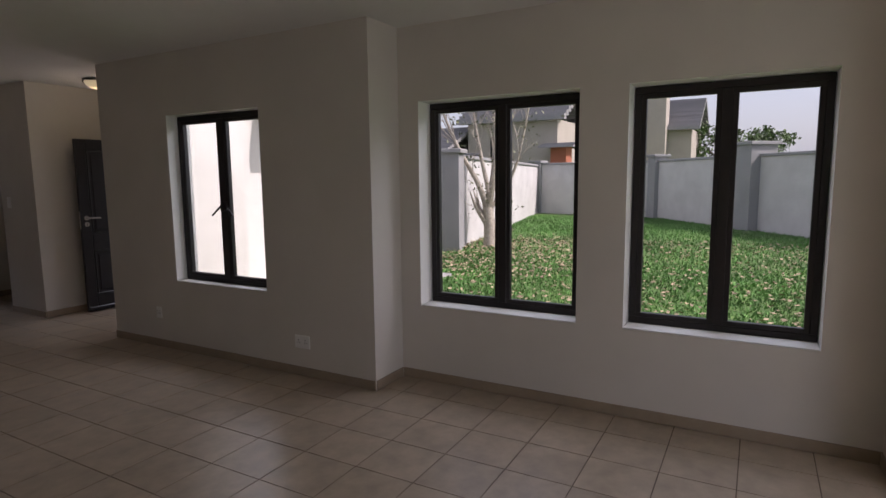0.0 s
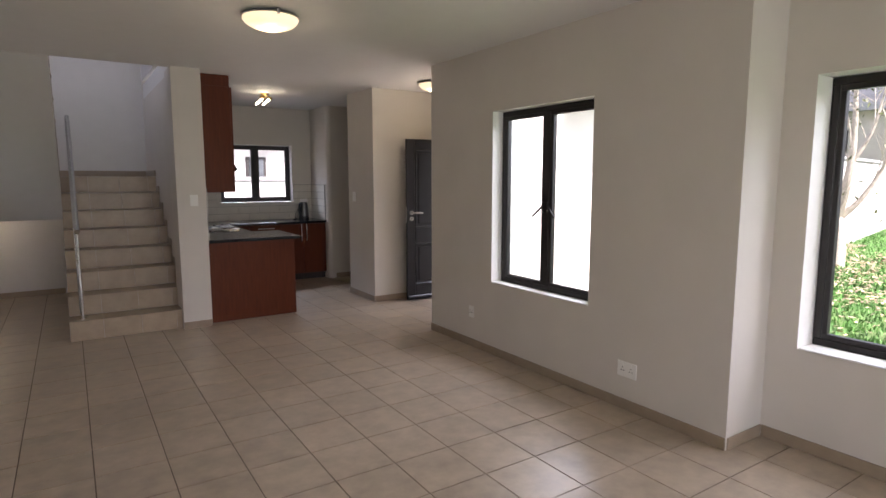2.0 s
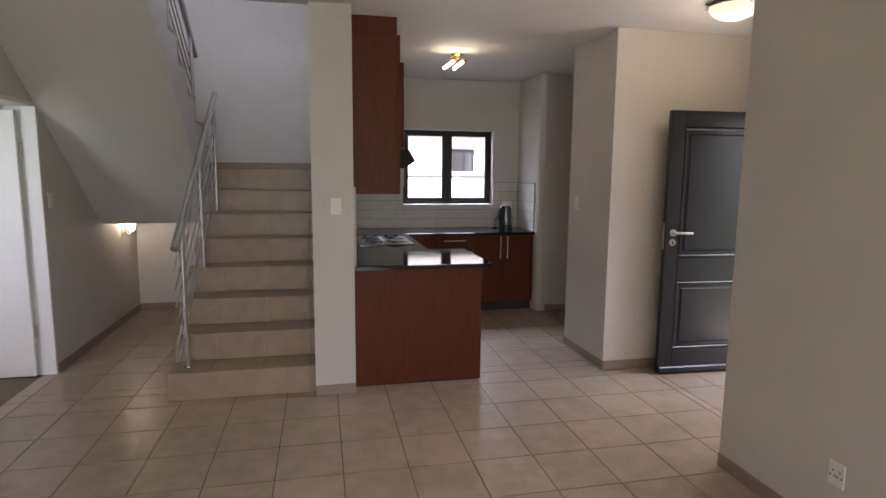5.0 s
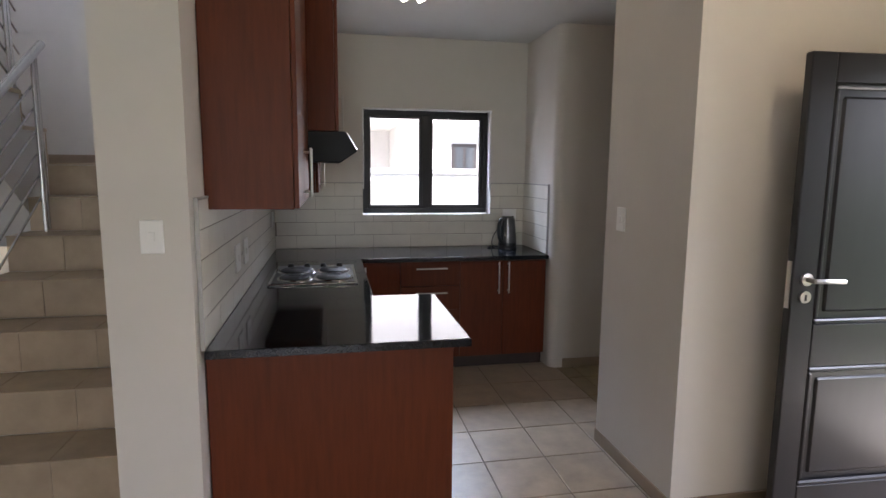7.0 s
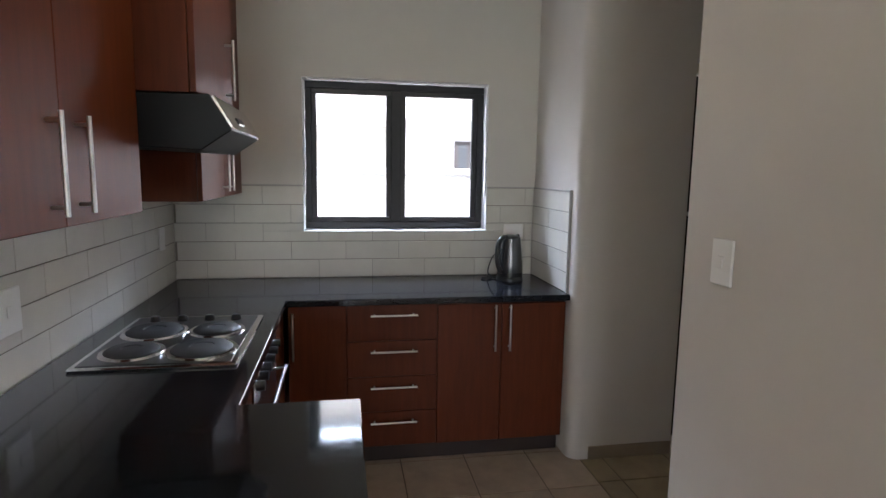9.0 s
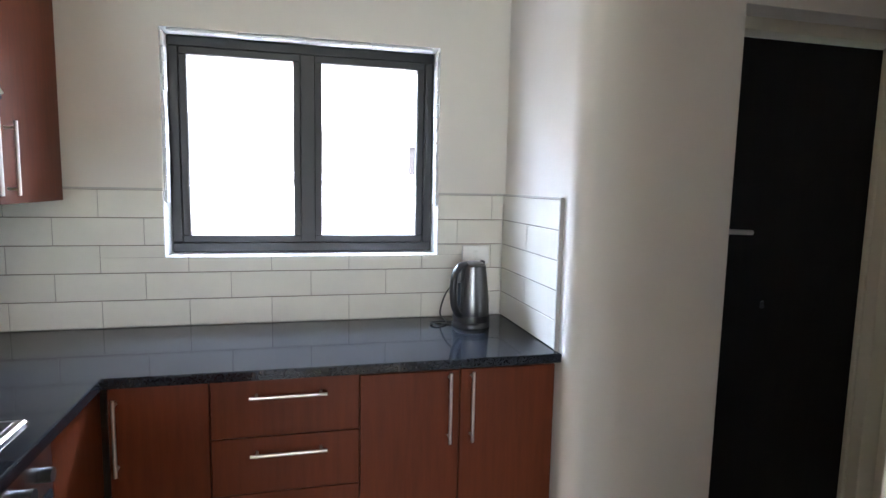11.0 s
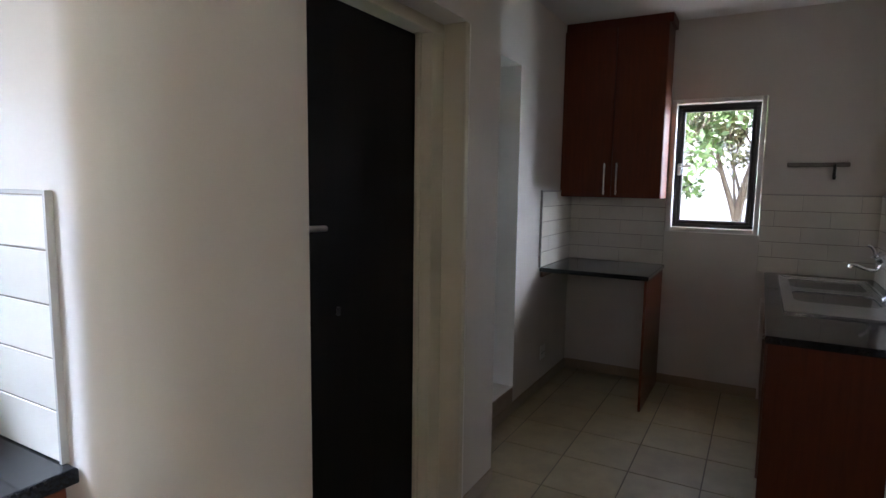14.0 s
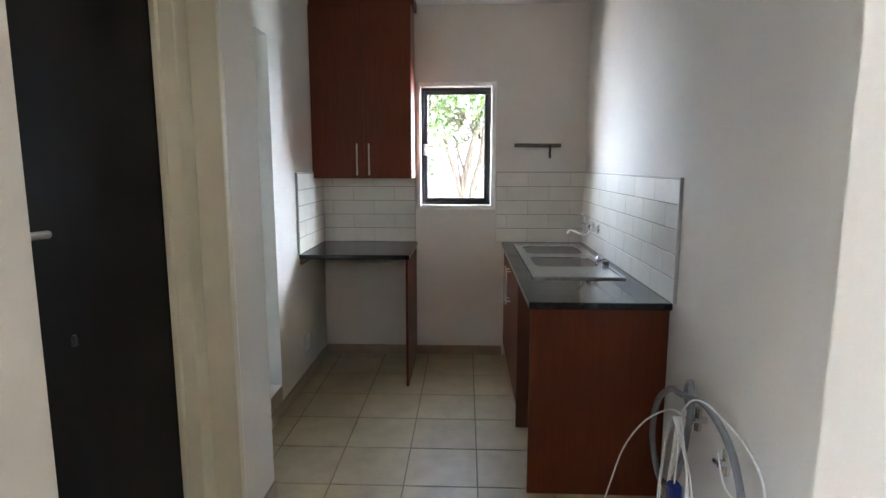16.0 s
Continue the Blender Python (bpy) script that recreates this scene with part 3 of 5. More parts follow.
# The opening in this wall is made up, to pass the fill lamp.
wall("wall_room_beyond_south", "y", 7.5, 7.6, -1.7, -0.52, 0, 2.9, [(-1.5, -0.7, 0.9, 2.1)])
solo("ceiling_room_beyond", bx(-1.7, -0.40, 7.5, 9.7, 2.9, 3.0), M["ceiling"], "white ceiling of the room beyond the hall door", "ceiling", kind="structure")

# dark flush door of the store
D = thing("door_3", (5.30, 10.30, 0), "closed dark brown flush door in a cream frame", "door", kind="structure")
part("leaf", bx(4.83, 5.645, 10.285, 10.323, 0.010, 2.085, bevel=0.002), M["slab"], D)
lever(D, 4.875, 10.285, 1.335, 1, -1)
part("thumb_turn", bx(5.125, 5.14, 10.276, 10.286, 1.015, 1.045, bevel=0.002), M["black"], D)
DF = thing("door_frame", (5.31, 10.24, 0), "cream painted steel frame of the store door", "door frame", kind="structure")
for nm, b in (("jamb", (4.791, 4.828, 10.21, 10.338, 0, 2.09)), ("jamb", (5.648, 5.769, 10.21, 10.338, 0, 2.09)), ("head", (4.791, 5.769, 10.21, 10.338, 2.09, 2.139)),
              ("door_stop", (5.627, 5.647, 10.26, 10.284, 0, 2.09)), ("architrave", (5.735, 5.769, 10.102, 10.209, 0, 2.139))):
    part(nm, bx(*b, bevel=0.004), M["cream"], DF)
# pale back door of the scullery
D = thing("door_4", (6.6, 10.51, 0.19), "closed pale painted scullery back door", "door", kind="structure")
part("leaf", bx(6.195, 6.94, 10.495, 10.535, 0.18, 2.20, bevel=0.003), M["palegreen"], D)
part("lock_plate", bx(6.50, 6.53, 10.488, 10.496, 1.10, 1.32, bevel=0.002), M["nickel"], D)
bm = rd((6.515, 10.49, 1.24), (6.515, 10.44, 1.24), 0.009)
rod(bm, (6.505, 10.445, 1.24), (6.62, 10.445, 1.24), 0.009)
part("lever_handle", bm, M["nickel"], D, smooth=True)
solo("door_step", bx(6.195, 6.94, 10.336, 10.55, 0.0, 0.174, bevel=0.004), M["skirt"], "tiled step under the back door", "step", kind="structure")

# ---- stairs ----
R, T = 0.198, 0.265
X0, X1 = 0.765, 1.795
Y0 = 8.10
S = thing("staircase", (1.25, 8.1, 0), "straight lower stair flight and landing faced with beige tiles", "staircase", kind="structure")
bm = bmesh.new()
prof = [(Y0 + 0.008, 0)]
for k in range(8):
    prof += [(Y0 + 0.008 + k * T, (k + 1) * R - 0.009), (Y0 + 0.008 + (k + 1) * T, (k + 1) * R - 0.009)]
prof[-1] = (10.95, 8 * R - 0.009)
prof += [(10.95, 1.06), (9.96, 1.06), (9.40, 0.85), (8.85, 0.0)]
va = [bm.verts.new((X0, y, z)) for y, z in prof]
vb = [bm.verts.new((X1, y, z)) for y, z in prof]
for i in range(len(prof)):
    j = (i + 1) % len(prof)
    bm.faces.new((va[i], va[j], vb[j], vb[i]))
bm.faces.new(va)
bm.faces.new(vb[::-1])
bmesh.ops.recalc_face_normals(bm, faces=bm.faces)
part("stair_body", bm, M["stairwell"], S)
part("landing_slab", bx(-0.205, X0, 9.96, 10.95, 1.06, 8 * R - 0.009), M["stairwell"], S)
cuts = [X0, 1.045, 1.378, 1.70, X1]
for k in range(8):
    y = Y0 + k * T
    for a, b in zip(cuts, cuts[1:]):
        part("riser_tile", bx(a + 0.0008, b - 0.0008, y, y + 0.0085, k * R + 0.001, (k + 1) * R - 0.0105, bevel=0.0015), M["stair_tile"], S)
        end = y + T - 0.002 if k < 7 else 10.94
        part("tread_tile", bx(a + 0.0008, b - 0.0008, y - 0.012, end, (k + 1) * R - 0.0088, (k + 1) * R, bevel=0.002), M["stair_tile"], S)
part("landing_tile", bx(-0.20, X0 - 0.002, 9.965, 10.94, 8 * R - 0.0088, 8 * R, bevel=0.002), M["stair_tile"], S)
part("landing_skirting", bx(-0.2, 1.79, 10.938, 10.949, 8 * R + 0.001, 8 * R + 0.075, bevel=0.002), M["skirt"], S)
part("landing_skirting", bx(1.784, 1.795, 9.97, 10.936, 8 * R + 0.001, 8 * R + 0.075, bevel=0.002), M["skirt"], S)
# stepped skirting up the wall side
for k in range(8):
    part("step_skirting", bx(1.786, 1.796, Y0 + k * T, Y0 + (k + 1) * T, (k + 1) * R + 0.001, (k + 1) * R + 0.075, bevel=0.002), M["skirt"], S)

# upper flight, climbing back over the hall
U = thing("upper_flight", (0.26, 9.96, 1.544), "upper stair flight with a smooth sloping plastered soffit", "staircase", kind="structure")


def soffit(y):
    return 2.66 + (8.105 - y) * (2.66 - 1.065) / 1.855


for k in range(7):
    ya, yb, zt = 9.96 - k * T, max(9.96 - (k + 1) * T, 8.105), 8 * R + (k + 1) * R - 0.009
    bm = bmesh.new()
    c = [bm.verts.new((x, y, z)) for x in (-0.30, X0) for y, z in ((ya, soffit(ya)), (yb, soffit(yb)), (yb, zt), (ya, zt))]
    for f in ((0, 1, 2, 3), (4, 5, 6, 7), (0, 1, 5, 4), (2, 3, 7, 6), (3, 0, 4, 7), (1, 2, 6, 5)):
        bm.faces.new([c[q] for q in f])
    bmesh.ops.recalc_face_normals(bm, faces=bm.faces)
    part("flight_step", bm, M["stairwell"], U)
for k in range(7):
    y, z = 9.96 - k * T, 8 * R + (k + 1) * R
    part("tread_tile", bx(-0.20, X0 + 0.01, y - T, y + 0.012, z - 0.0085, z + 0.016, bevel=0.002), M["stair_tile"], U)
    part("riser_tile", bx(-0.20, X0 + 0.006, y, y + 0.008, z - R, z - 0.010, bevel=0.0015), M["stair_tile"], U)
solo("upper_floor_edge", bx(-0.52, 1.80, 6.9, 8.10, 2.905, 3.08), M["stairwell"], "edge of the upper floor over the stair opening", "floor slab", kind="structure")


def railing(name, x, y0, z0, n, slope, sign, last, label):
    """Brushed steel stair rail: posts, thin bars and a thick handrail, climbing along sign * y."""
    base = Vector((x, y0, z0))
    G = thing(name, base, label, "stair railing")
    run = last
    for i in range(n):
        y = y0 + sign * run * i / (n - 1)
        zs = z0 + slope * run * i / (n - 1)
        foot = zs - (0.0)
        part("post", rd((x, y, foot), (x, y, zs + 0.98), 0.0115), M["steel"], G, smooth=True)
        part("post", rd((x, y + 0.035, foot + slope * 0.035 * sign), (x, y + 0.035, zs + 0.98 + slope * 0.035 * sign), 0.0115), M["steel"], G, smooth=True)
        part("base_flange", rd((x, y + 0.017, foot), (x, y + 0.017, foot + 0.006), 0.032, seg=20), M["steel"], G, smooth=True)
    for k in range(6):
        h = 0.20 + 0.125 * k
        part("bar", rd((x - 0.018, y0 - sign * 0.16, z0 + h - slope * 0.16), (x - 0.018, y0 + sign * (run + 0.10), z0 + h + slope * (run + 0.10)), 0.0065, seg=8), M["steel"], G, smooth=True)
    bm = bmesh.new()
    a = Vector((x, y0 - sign * 0.20, z0 + 1.0 - slope * 0.20))
    b = Vector((x, y0 + sign * (run + 0.12), z0 + 1.0 + slope * (run + 0.12)))
    rod(bm, a, b, 0.0245, seg=20)
    part("handrail", bm, M["steel"], G, "thick round steel handrail", smooth=True)
    return G


railing("stair_railing", 0.88, 8.20, R, 3, 0.69, 1, 1.42, "brushed steel stair railing with thin sloping bars")
railing("stair_railing", 0.68, 9.80, 9 * R, 3, R / T, -1, 1.60, "brushed steel railing of the upper stair flight")

# ---- kitchen ----
Z_TOP, Z_UND = 0.905, 0.873


def bar_handle(parent, a, b, out):
    a, b, out = Vector(a), Vector(b), Vector(out)
    bm = bmesh.new()
    d = (b - a).normalized()
    rod(bm, a - d * 0.02 + out, b + d * 0.02 + out, 0.0055, seg=10)
    rod(bm, a, a + out, 0.0045, seg=8)
    rod(bm, b, b + out, 0.0045, seg=8)
    part("handle", bm, M["nickel"], parent, "slim satin metal bar handle", smooth=True)


# worktop: peninsula, leg with the hob, and the run under the window, in one slab
bm = bmesh.new()
pts = [(2.045, 8.07), (3.04, 8.07), (3.04, 8.91), (2.715, 8.91), (2.715, 10.17), (4.188, 10.17), (4.188, 10.802), (2.045, 10.802)]
lo = [bm.verts.new((x, y, Z_UND)) for x, y in pts]
hi = [bm.verts.new((x, y, Z_TOP)) for x, y in pts]
for i in range(len(pts)):
    j = (i + 1) % len(pts)
    bm.faces.new((lo[i], lo[j], hi[j], hi[i]))
bm.faces.new(lo[::-1])
top = bm.faces.new(hi)
bmesh.ops.recalc_face_normals(bm, faces=bm.faces)
bmesh.ops.bevel(bm, geom=[e for e in bm.edges if all(v.co.z > Z_TOP - 1e-4 for v in e.verts)], offset=0.005, segments=2, affect='EDGES', profile=0.5)
solo("worktop", bm, M["granite"], "polished black granite worktop of peninsula, hob run and window run", "worktop")

# peninsula base
C = thing("peninsula_cabinet", (2.5, 8.5, 0), "mahogany brown peninsula base with a plain front panel", "kitchen cabinet", "kitchen base units")
part("front_panel", bx(2.035, 2.98, 8.13, 8.15, 0.004, Z_UND, bevel=0.0015), M["wood"], C)
part("end_panel", bx(2.962, 2.98, 8.152, 8.88, 0.004, Z_UND, bevel=0.0015), M["wood"], C)
part("back_panel", bx(2.70, 2.96, 8.862, 8.88, 0.10, Z_UND, bevel=0.0015), M["wood"], C)
part("carcass", bx(2.04, 2.96, 8.152, 8.86, 0.10, Z_UND - 0.001), M["wood_in"], C)
part("kickboard", bx(2.10, 2.96, 8.80, 8.815, 0.0, 0.10), M["kick"], C)


def base_unit(name, x0, x1, y_front, y_back, fronts, label, face="y"):
    """Base unit; fronts: (u0, u1, z0, z1, kind, handle) along its face."""
    def b3(u0, u1, d0, d1, lo, hi, **k):
        return bx(u0, u1, d0, d1, lo, hi, **k) if face == "y" else bx(d0, d1, u0, u1, lo, hi, **k)
    sgn = -1 if y_front < y_back else 1
    C = thing(name, ((x0 + x1) / 2, y_back, 0) if face == "y" else (y_back, (x0 + x1) / 2, 0), label, "kitchen cabinet", "kitchen base units")
    part("carcass", b3(x0, x1, y_front - sgn * 0.02, y_back, 0.10, Z_UND - 0.001), M["wood_in"], C)
    part("kickboard", b3(x0, x1, y_front - sgn * 0.06, y_front - sgn * 0.075, 0.0, 0.10), M["kick"], C)
    for u0, u1, z0, z1, kind, hd in fronts:
        f = part(kind, b3(u0 + 0.0015, u1 - 0.0015, y_front, y_front - sgn * 0.018, z0, z1, bevel=0.002), M["wood"], C)
        if hd:
            (ua, za), (ub, zb) = hd
            p = lambda u, z: (u, y_front, z) if face == "y" else (y_front, u, z)
            bar_handle(f, p(ua, za), p(ub, zb), (0, sgn * 0.03, 0) if face == "y" else (sgn * 0.03, 0, 0))
    return C


YF = 10.19
base_unit("corner_cabinet", 2.72, 3.008, YF, 10.80, [(2.72, 3.008, 0.105, 0.868, "door", ((2.745, 0.62), (2.745, 0.82)))], "mahogany brown corner base unit with one door")
drawers = []
for k in range(4):
    z1 = 0.868 - k * 0.1905
    drawers.append((3.008, 3.475, z1 - 0.188, z1, "drawer_front", ((3.148, z1 - 0.05), (3.348, z1 - 0.05))))
base_unit("drawer_cabinet", 3.008, 3.475, YF, 10.80, drawers, "mahogany brown base unit with four drawers")
base_unit("double_door_cabinet", 3.475, 4.175, YF, 10.80, [(3.475, 3.82, 0.105, 0.862, "door", ((3.78, 0.63), (3.78, 0.84))), (3.82, 4.175, 0.105, 0.862, "door", ((3.86, 0.63), (3.86, 0.84)))],
          "mahogany brown base unit with two doors")
base_unit("hob_run_cabinet", 8.94, 9.22, 2.695, 2.06, [(8.94, 9.22, 0.105, 0.868, "door", None)], "narrow mahogany brown base unit beside the oven", face="x")
base_unit("hob_end_cabinet", 9.87, 10.22, 2.695, 2.06, [(9.87, 10.22, 0.105, 0.868, "door", None)], "narrow mahogany brown filler unit beside the oven", face="x")

O = thing("oven", (2.4, 9.54, 0), "built-in black glass oven with a steel control strip under the hob", "oven")
part("carcass", bx(2.06, 2.675, 9.225, 9.865, 0.10, Z_UND - 0.001), M["wood_in"], O)
part("oven_door", bx(2.677, 2.70, 9.235, 9.855, 0.27, 0.745, bevel=0.004), M["darkglass"], O)
cp = part("control_panel", bx(2.677, 2.702, 9.235, 9.855, 0.75, 0.868, bevel=0.003), M["steel"], O)
for k in range(6):
    part("knob", rd((2.702, 9.30 + k * 0.098, 0.808), (2.728, 9.30 + k * 0.098, 0.808), 0.017, seg=18), M["black"], cp, smooth=True)
bm = rd((2.745, 9.28, 0.70), (2.745, 9.81, 0.70), 0.009)
rod(bm, (2.70, 9.31, 0.70), (2.745, 9.31, 0.70), 0.007)
rod(bm, (2.70, 9.78, 0.70), (2.745, 9.78, 0.70), 0.007)
part("oven_handle", bm, M["steel"], O, smooth=True)
part("lower_panel", bx(2.677, 2.695, 9.235, 9.855, 0.105, 0.265, bevel=0.002), M["wood"], O)

Hb = thing("hob", (2.4, 9.56, Z_TOP), "stainless steel hob with four solid hotplates", "hob")
bm = bx(2.14, 2.65, 9.223, 9.867, Z_TOP, Z_TOP + 0.012, bevel=0.005)
part("hob_tray", bm, M["chrome"], Hb)
part("tray_rim", bx(2.16, 2.63, 9.243, 9.847, Z_TOP + 0.0122, Z_TOP + 0.0145, bevel=0.001), M["kettle"], Hb)
for (x, y, r) in ((2.285, 9.375, 0.075), (2.51, 9.375, 0.09), (2.285, 9.62, 0.09), (2.51, 9.62, 0.075)):
    p = part("hotplate", lathe(bmesh.new(), (x, y, Z_TOP + 0.0147), [(r + 0.012, 0), (r + 0.012, 0.008), (r, 0.016), (r * 0.45, 0.017), (r * 0.42, 0.014), (0.004, 0.014)]), M["plate"], Hb, smooth=True)
    part("steel_ring", lathe(bmesh.new(), (x, y, Z_TOP + 0.0147), [(r + 0.030, 0), (r + 0.026, 0.006), (r + 0.0125, 0.0065), (r + 0.0125, 0.0)]), M["chrome"], p, smooth=True)
for k in range(4):
    part("control_knob", lathe(bmesh.new(), (2.235 + 0.105 * k, 9.79, Z_TOP + 0.0147), [(0.021, 0), (0.019, 0.014), (0.014, 0.022), (0.004, 0.023)], seg=18), M["black"], Hb, smooth=True)


def wall_unit(name, y0, y1, z0, z1, label, doors, handles, depth=0.335, x0=2.033):
    C = thing(name, (x0, (y0 + y1) / 2, z0), label, "wall cabinet", "kitchen wall units")
    part("carcass", bx(x0, x0 + depth - 0.021, y0, y1, z0, z1, bevel=0.0015), M["wood"], C)
    n = len(doors)
    for (a, b), hd in zip(doors, handles):
        d = part("door", bx(x0 + depth - 0.019, x0 + depth, a + 0.0015, b - 0.0015, z0 + 0.002, z1 - 0.002, bevel=0.002), M["wood"], C)
        if hd is not None:
            bar_handle(d, (x0 + depth, hd, z0 + 0.05), (x0 + depth, hd, z0 + 0.235), (0.032, 0, 0))
    return C


wall_unit("wall_cabinet", 8.257, 9.25, 1.405, 2.53, "tall mahogany brown wall unit with two doors", [(8.257, 8.755), (8.755, 9.25)], [8.69, 8.825], depth=0.35)
wall_unit("hood_cabinet", 9.255, 9.845, 1.775, 2.53, "short mahogany brown wall unit over the cooker hood", [(9.255, 9.845)], [9.72], depth=0.52)
wall_unit("wall_cabinet", 9.85, 10.785, 1.405, 2.53, "mahogany brown wall unit beside the window", [(9.85, 10.318), (10.318, 10.785)], [10.265, 10.37], depth=0.39)
solo("cornice_panel", bx(2.033, 2.36, 8.257, 10.785, 2.531, 2.649), M["wood"], "mahogany brown filler panel between wall units and ceiling", "filler panel")

HD = thing("cooker_hood", (2.2, 9.5, 1.62), "black cooker hood with a sloping steel front strip", "cooker hood")
bm = bmesh.new()
pr = [(2.055, 1.62), (2.56, 1.60), (2.655, 1.665), (2.59, 1.773), (2.033, 1.773), (2.033, 1.66)]
va = [bm.verts.new((x, 9.258, z)) for x, z in pr]
vb = [bm.verts.new((x, 9.842, z)) for x, z in pr]
for i in range(len(pr)):
    j = (i + 1) % len(pr)
    bm.faces.new((va[i], va[j], vb[j], vb[i]))
bm.faces.new(va)
bm.faces.new(vb[::-1])
bmesh.ops.recalc_face_normals(bm, faces=bm.faces)
bmesh.ops.bevel(bm, geom=list(bm.edges), offset=0.004, segments=1, affect='EDGES', profile=0.5)
part("hood_body", bm, M["hoodm"], HD)
m = Matrix.Translation((2.6255, 9.55, 1.7205)) @ Matrix.Rotation(radians(-31.0), 4, 'Y')
part("front_strip", box(bmesh.new(), -0.004, 0.004, -0.288, 0.288, -0.055, 0.055, m=m), M["chrome"], HD, "bright steel strip")
m = Matrix.Translation((2.6385, 9.50, 1.706)) @ Matrix.Rotation(radians(-31.0), 4, 'Y')
part("switch_panel", box(bmesh.new(), -0.004, 0.004, -0.05, 0.05, -0.012, 0.012, m=m), M["black"], HD)

# kettle on its base
KX, KY = 3.985, 10.625
K = thing("kettle", (KX, KY, Z_TOP), "brushed steel electric kettle with black handle on the worktop", "kettle")


def kp(r, z, side=0.0):
    """Point at distance r from the kettle's axis towards its handle."""
    return (KX - 0.80 * r + 0.60 * side, KY - 0.60 * r - 0.80 * side, Z_TOP + z)


part("power_base", lathe(bmesh.new(), (KX, KY, Z_TOP), [(0.080, 0), (0.081, 0.012), (0.074, 0.022), (0.02, 0.023)]), M["black"], K, smooth=True)
part("foot_band", lathe(bmesh.new(), (KX, KY, Z_TOP + 0.0232), [(0.0775, 0.0), (0.0785, 0.014), (0.0770, 0.026), (0.070, 0.0265)]), M["black"], K, smooth=True)
part("body", lathe(bmesh.new(), (KX, KY, Z_TOP + 0.0235), [(0.072, 0), (0.0765, 0.02), (0.074, 0.08), (0.066, 0.17), (0.058, 0.232), (0.050, 0.236)]), M["kettle"], K, smooth=True)
part("lid", lathe(bmesh.new(), (KX, KY, Z_TOP + 0.2600), [(0.052, 0), (0.050, 0.006), (0.03, 0.012), (0.004, 0.013)]), M["kettle"], K, smooth=True)
part("handle", tube(bmesh.new(), [kp(0.048, 0.262), kp(0.085, 0.258), kp(0.118, 0.225), kp(0.126, 0.165), kp(0.118, 0.105), kp(0.094, 0.066), kp(0.068, 0.056)], 0.0145, seg=12), M["black"], K, smooth=True)
part("handle_back", tube(bmesh.new(), [kp(0.056, 0.252), kp(0.064, 0.20), kp(0.072, 0.13), kp(0.076, 0.06)], 0.011, seg=8), M["black"], K, smooth=True)
part("spout", tube(bmesh.new(), [kp(-0.050, 0.232), kp(-0.068, 0.252), kp(-0.076, 0.268)], 0.017, seg=10, taper=0.010), M["black"], K, smooth=True)
part("water_window", box(bmesh.new(), -0.004, 0.004, -0.009, 0.009, -0.05, 0.05, bevel=0.002, m=Matrix.Translation(kp(0.0815, 0.145)) @ Matrix.Rotation(radians(36.9), 4, 'Z')), M["darkglass"], K)
part("cord", tube(bmesh.new(), [(KX - 0.07, KY + 0.02, Z_TOP + 0.008), (KX - 0.12, KY + 0.06, Z_TOP + 0.006), (KX - 0.165, KY + 0.04, Z_TOP + 0.006), (KX - 0.15, KY, Z_TOP + 0.006), (KX - 0.10, KY + 0.03, Z_TOP + 0.008), (KX - 0.105, KY + 0.12, Z_TOP + 0.03), (KX - 0.06, KY + 0.165, Z_TOP + 0.12), (KX + 0.03, KY + 0.172, Z_TOP + 0.20)], 0.0035), M["black"], K, smooth=True)


def switch_plate(name, centre, face, w=0.075, h=0.115, kind="switch", label="white plastic light switch plate on the wall"):
    """face: outward axis of the wall, such as '-x'."""
    x, y, z = centre
    s = -1 if face[0] == "-" else 1
    P = thing(name, centre, label, "light switch" if kind == "switch" else "power socket")

    def pl(u0, u1, d0, d1, z0, z1, **k):
        return bx(x + s * d0, x + s * d1, y + u0, y + u1, z + z0, z + z1, **k) if face[1] == "x" else bx(x + u0, x + u1, y + s * d0, y + s * d1, z + z0, z + z1, **k)
    part("cover_plate", pl(-w / 2, w / 2, 0.0005, 0.009, -h / 2, h / 2, bevel=0.003), M["white"], P)
    if kind == "switch":
        part("rocker", pl(-0.011, 0.011, 0.0092, 0.014, -0.017, 0.017, bevel=0.002), M["white"], P)
    else:
        for u in (-w * 0.22, w * 0.22):
            for du, dz in ((0, 0.014), (-0.010, -0.008), (0.010, -0.008)):
                part("pin_hole", pl(u + du - 0.0035, u + du + 0.0035, 0.0092, 0.0096, dz - 0.0035, dz + 0.0035), M["black"], P)
            part("rocker", pl(u - 0.007, u + 0.007, 0.0092, 0.013, 0.028, 0.042, bevel=0.001), M["white"], P)
    return P


switch_plate("light_switch", (1.91, 8.02, 1.33), "-y")
switch_plate("light_switch", (4.005, 8.712, 1.315), "-x", 0.085, 0.125, label="white double light switch on the corridor wall")
switch_plate("light_switch", (-0.275, 7.54, 1.31), "+x")
switch_plate("light_switch", (-0.205, 8.95, 1.33), "+x")
switch_plate("wall_socket", (3.90, 4.15, 0.28), "-x", 0.155, 0.105, "socket", "white double power socket low on the wall")
switch_plate("wall_socket", (3.90, 5.92, 0.33), "-x", 0.075, 0.105, "socket", "white single wall socket low on the wall")
switch_plate("wall_socket", (2.046, 8.855, 1.128), "+x", 0.135, 0.135, "switch", "white power socket on the splashback")
switch_plate("wall_socket", (2.046, 9.12, 1.128), "+x", 0.135, 0.135, "switch", "white power socket on the splashback")
switch_plate("wall_socket", (2.046, 10.55, 1.17), "+x", 0.08, 0.12, "switch", "white isolator plate on the splashback")
switch_plate("wall_socket", (4.05, 10.797, 1.185), "-y", 0.125, 0.085, "switch", "white power socket behind the kettle")
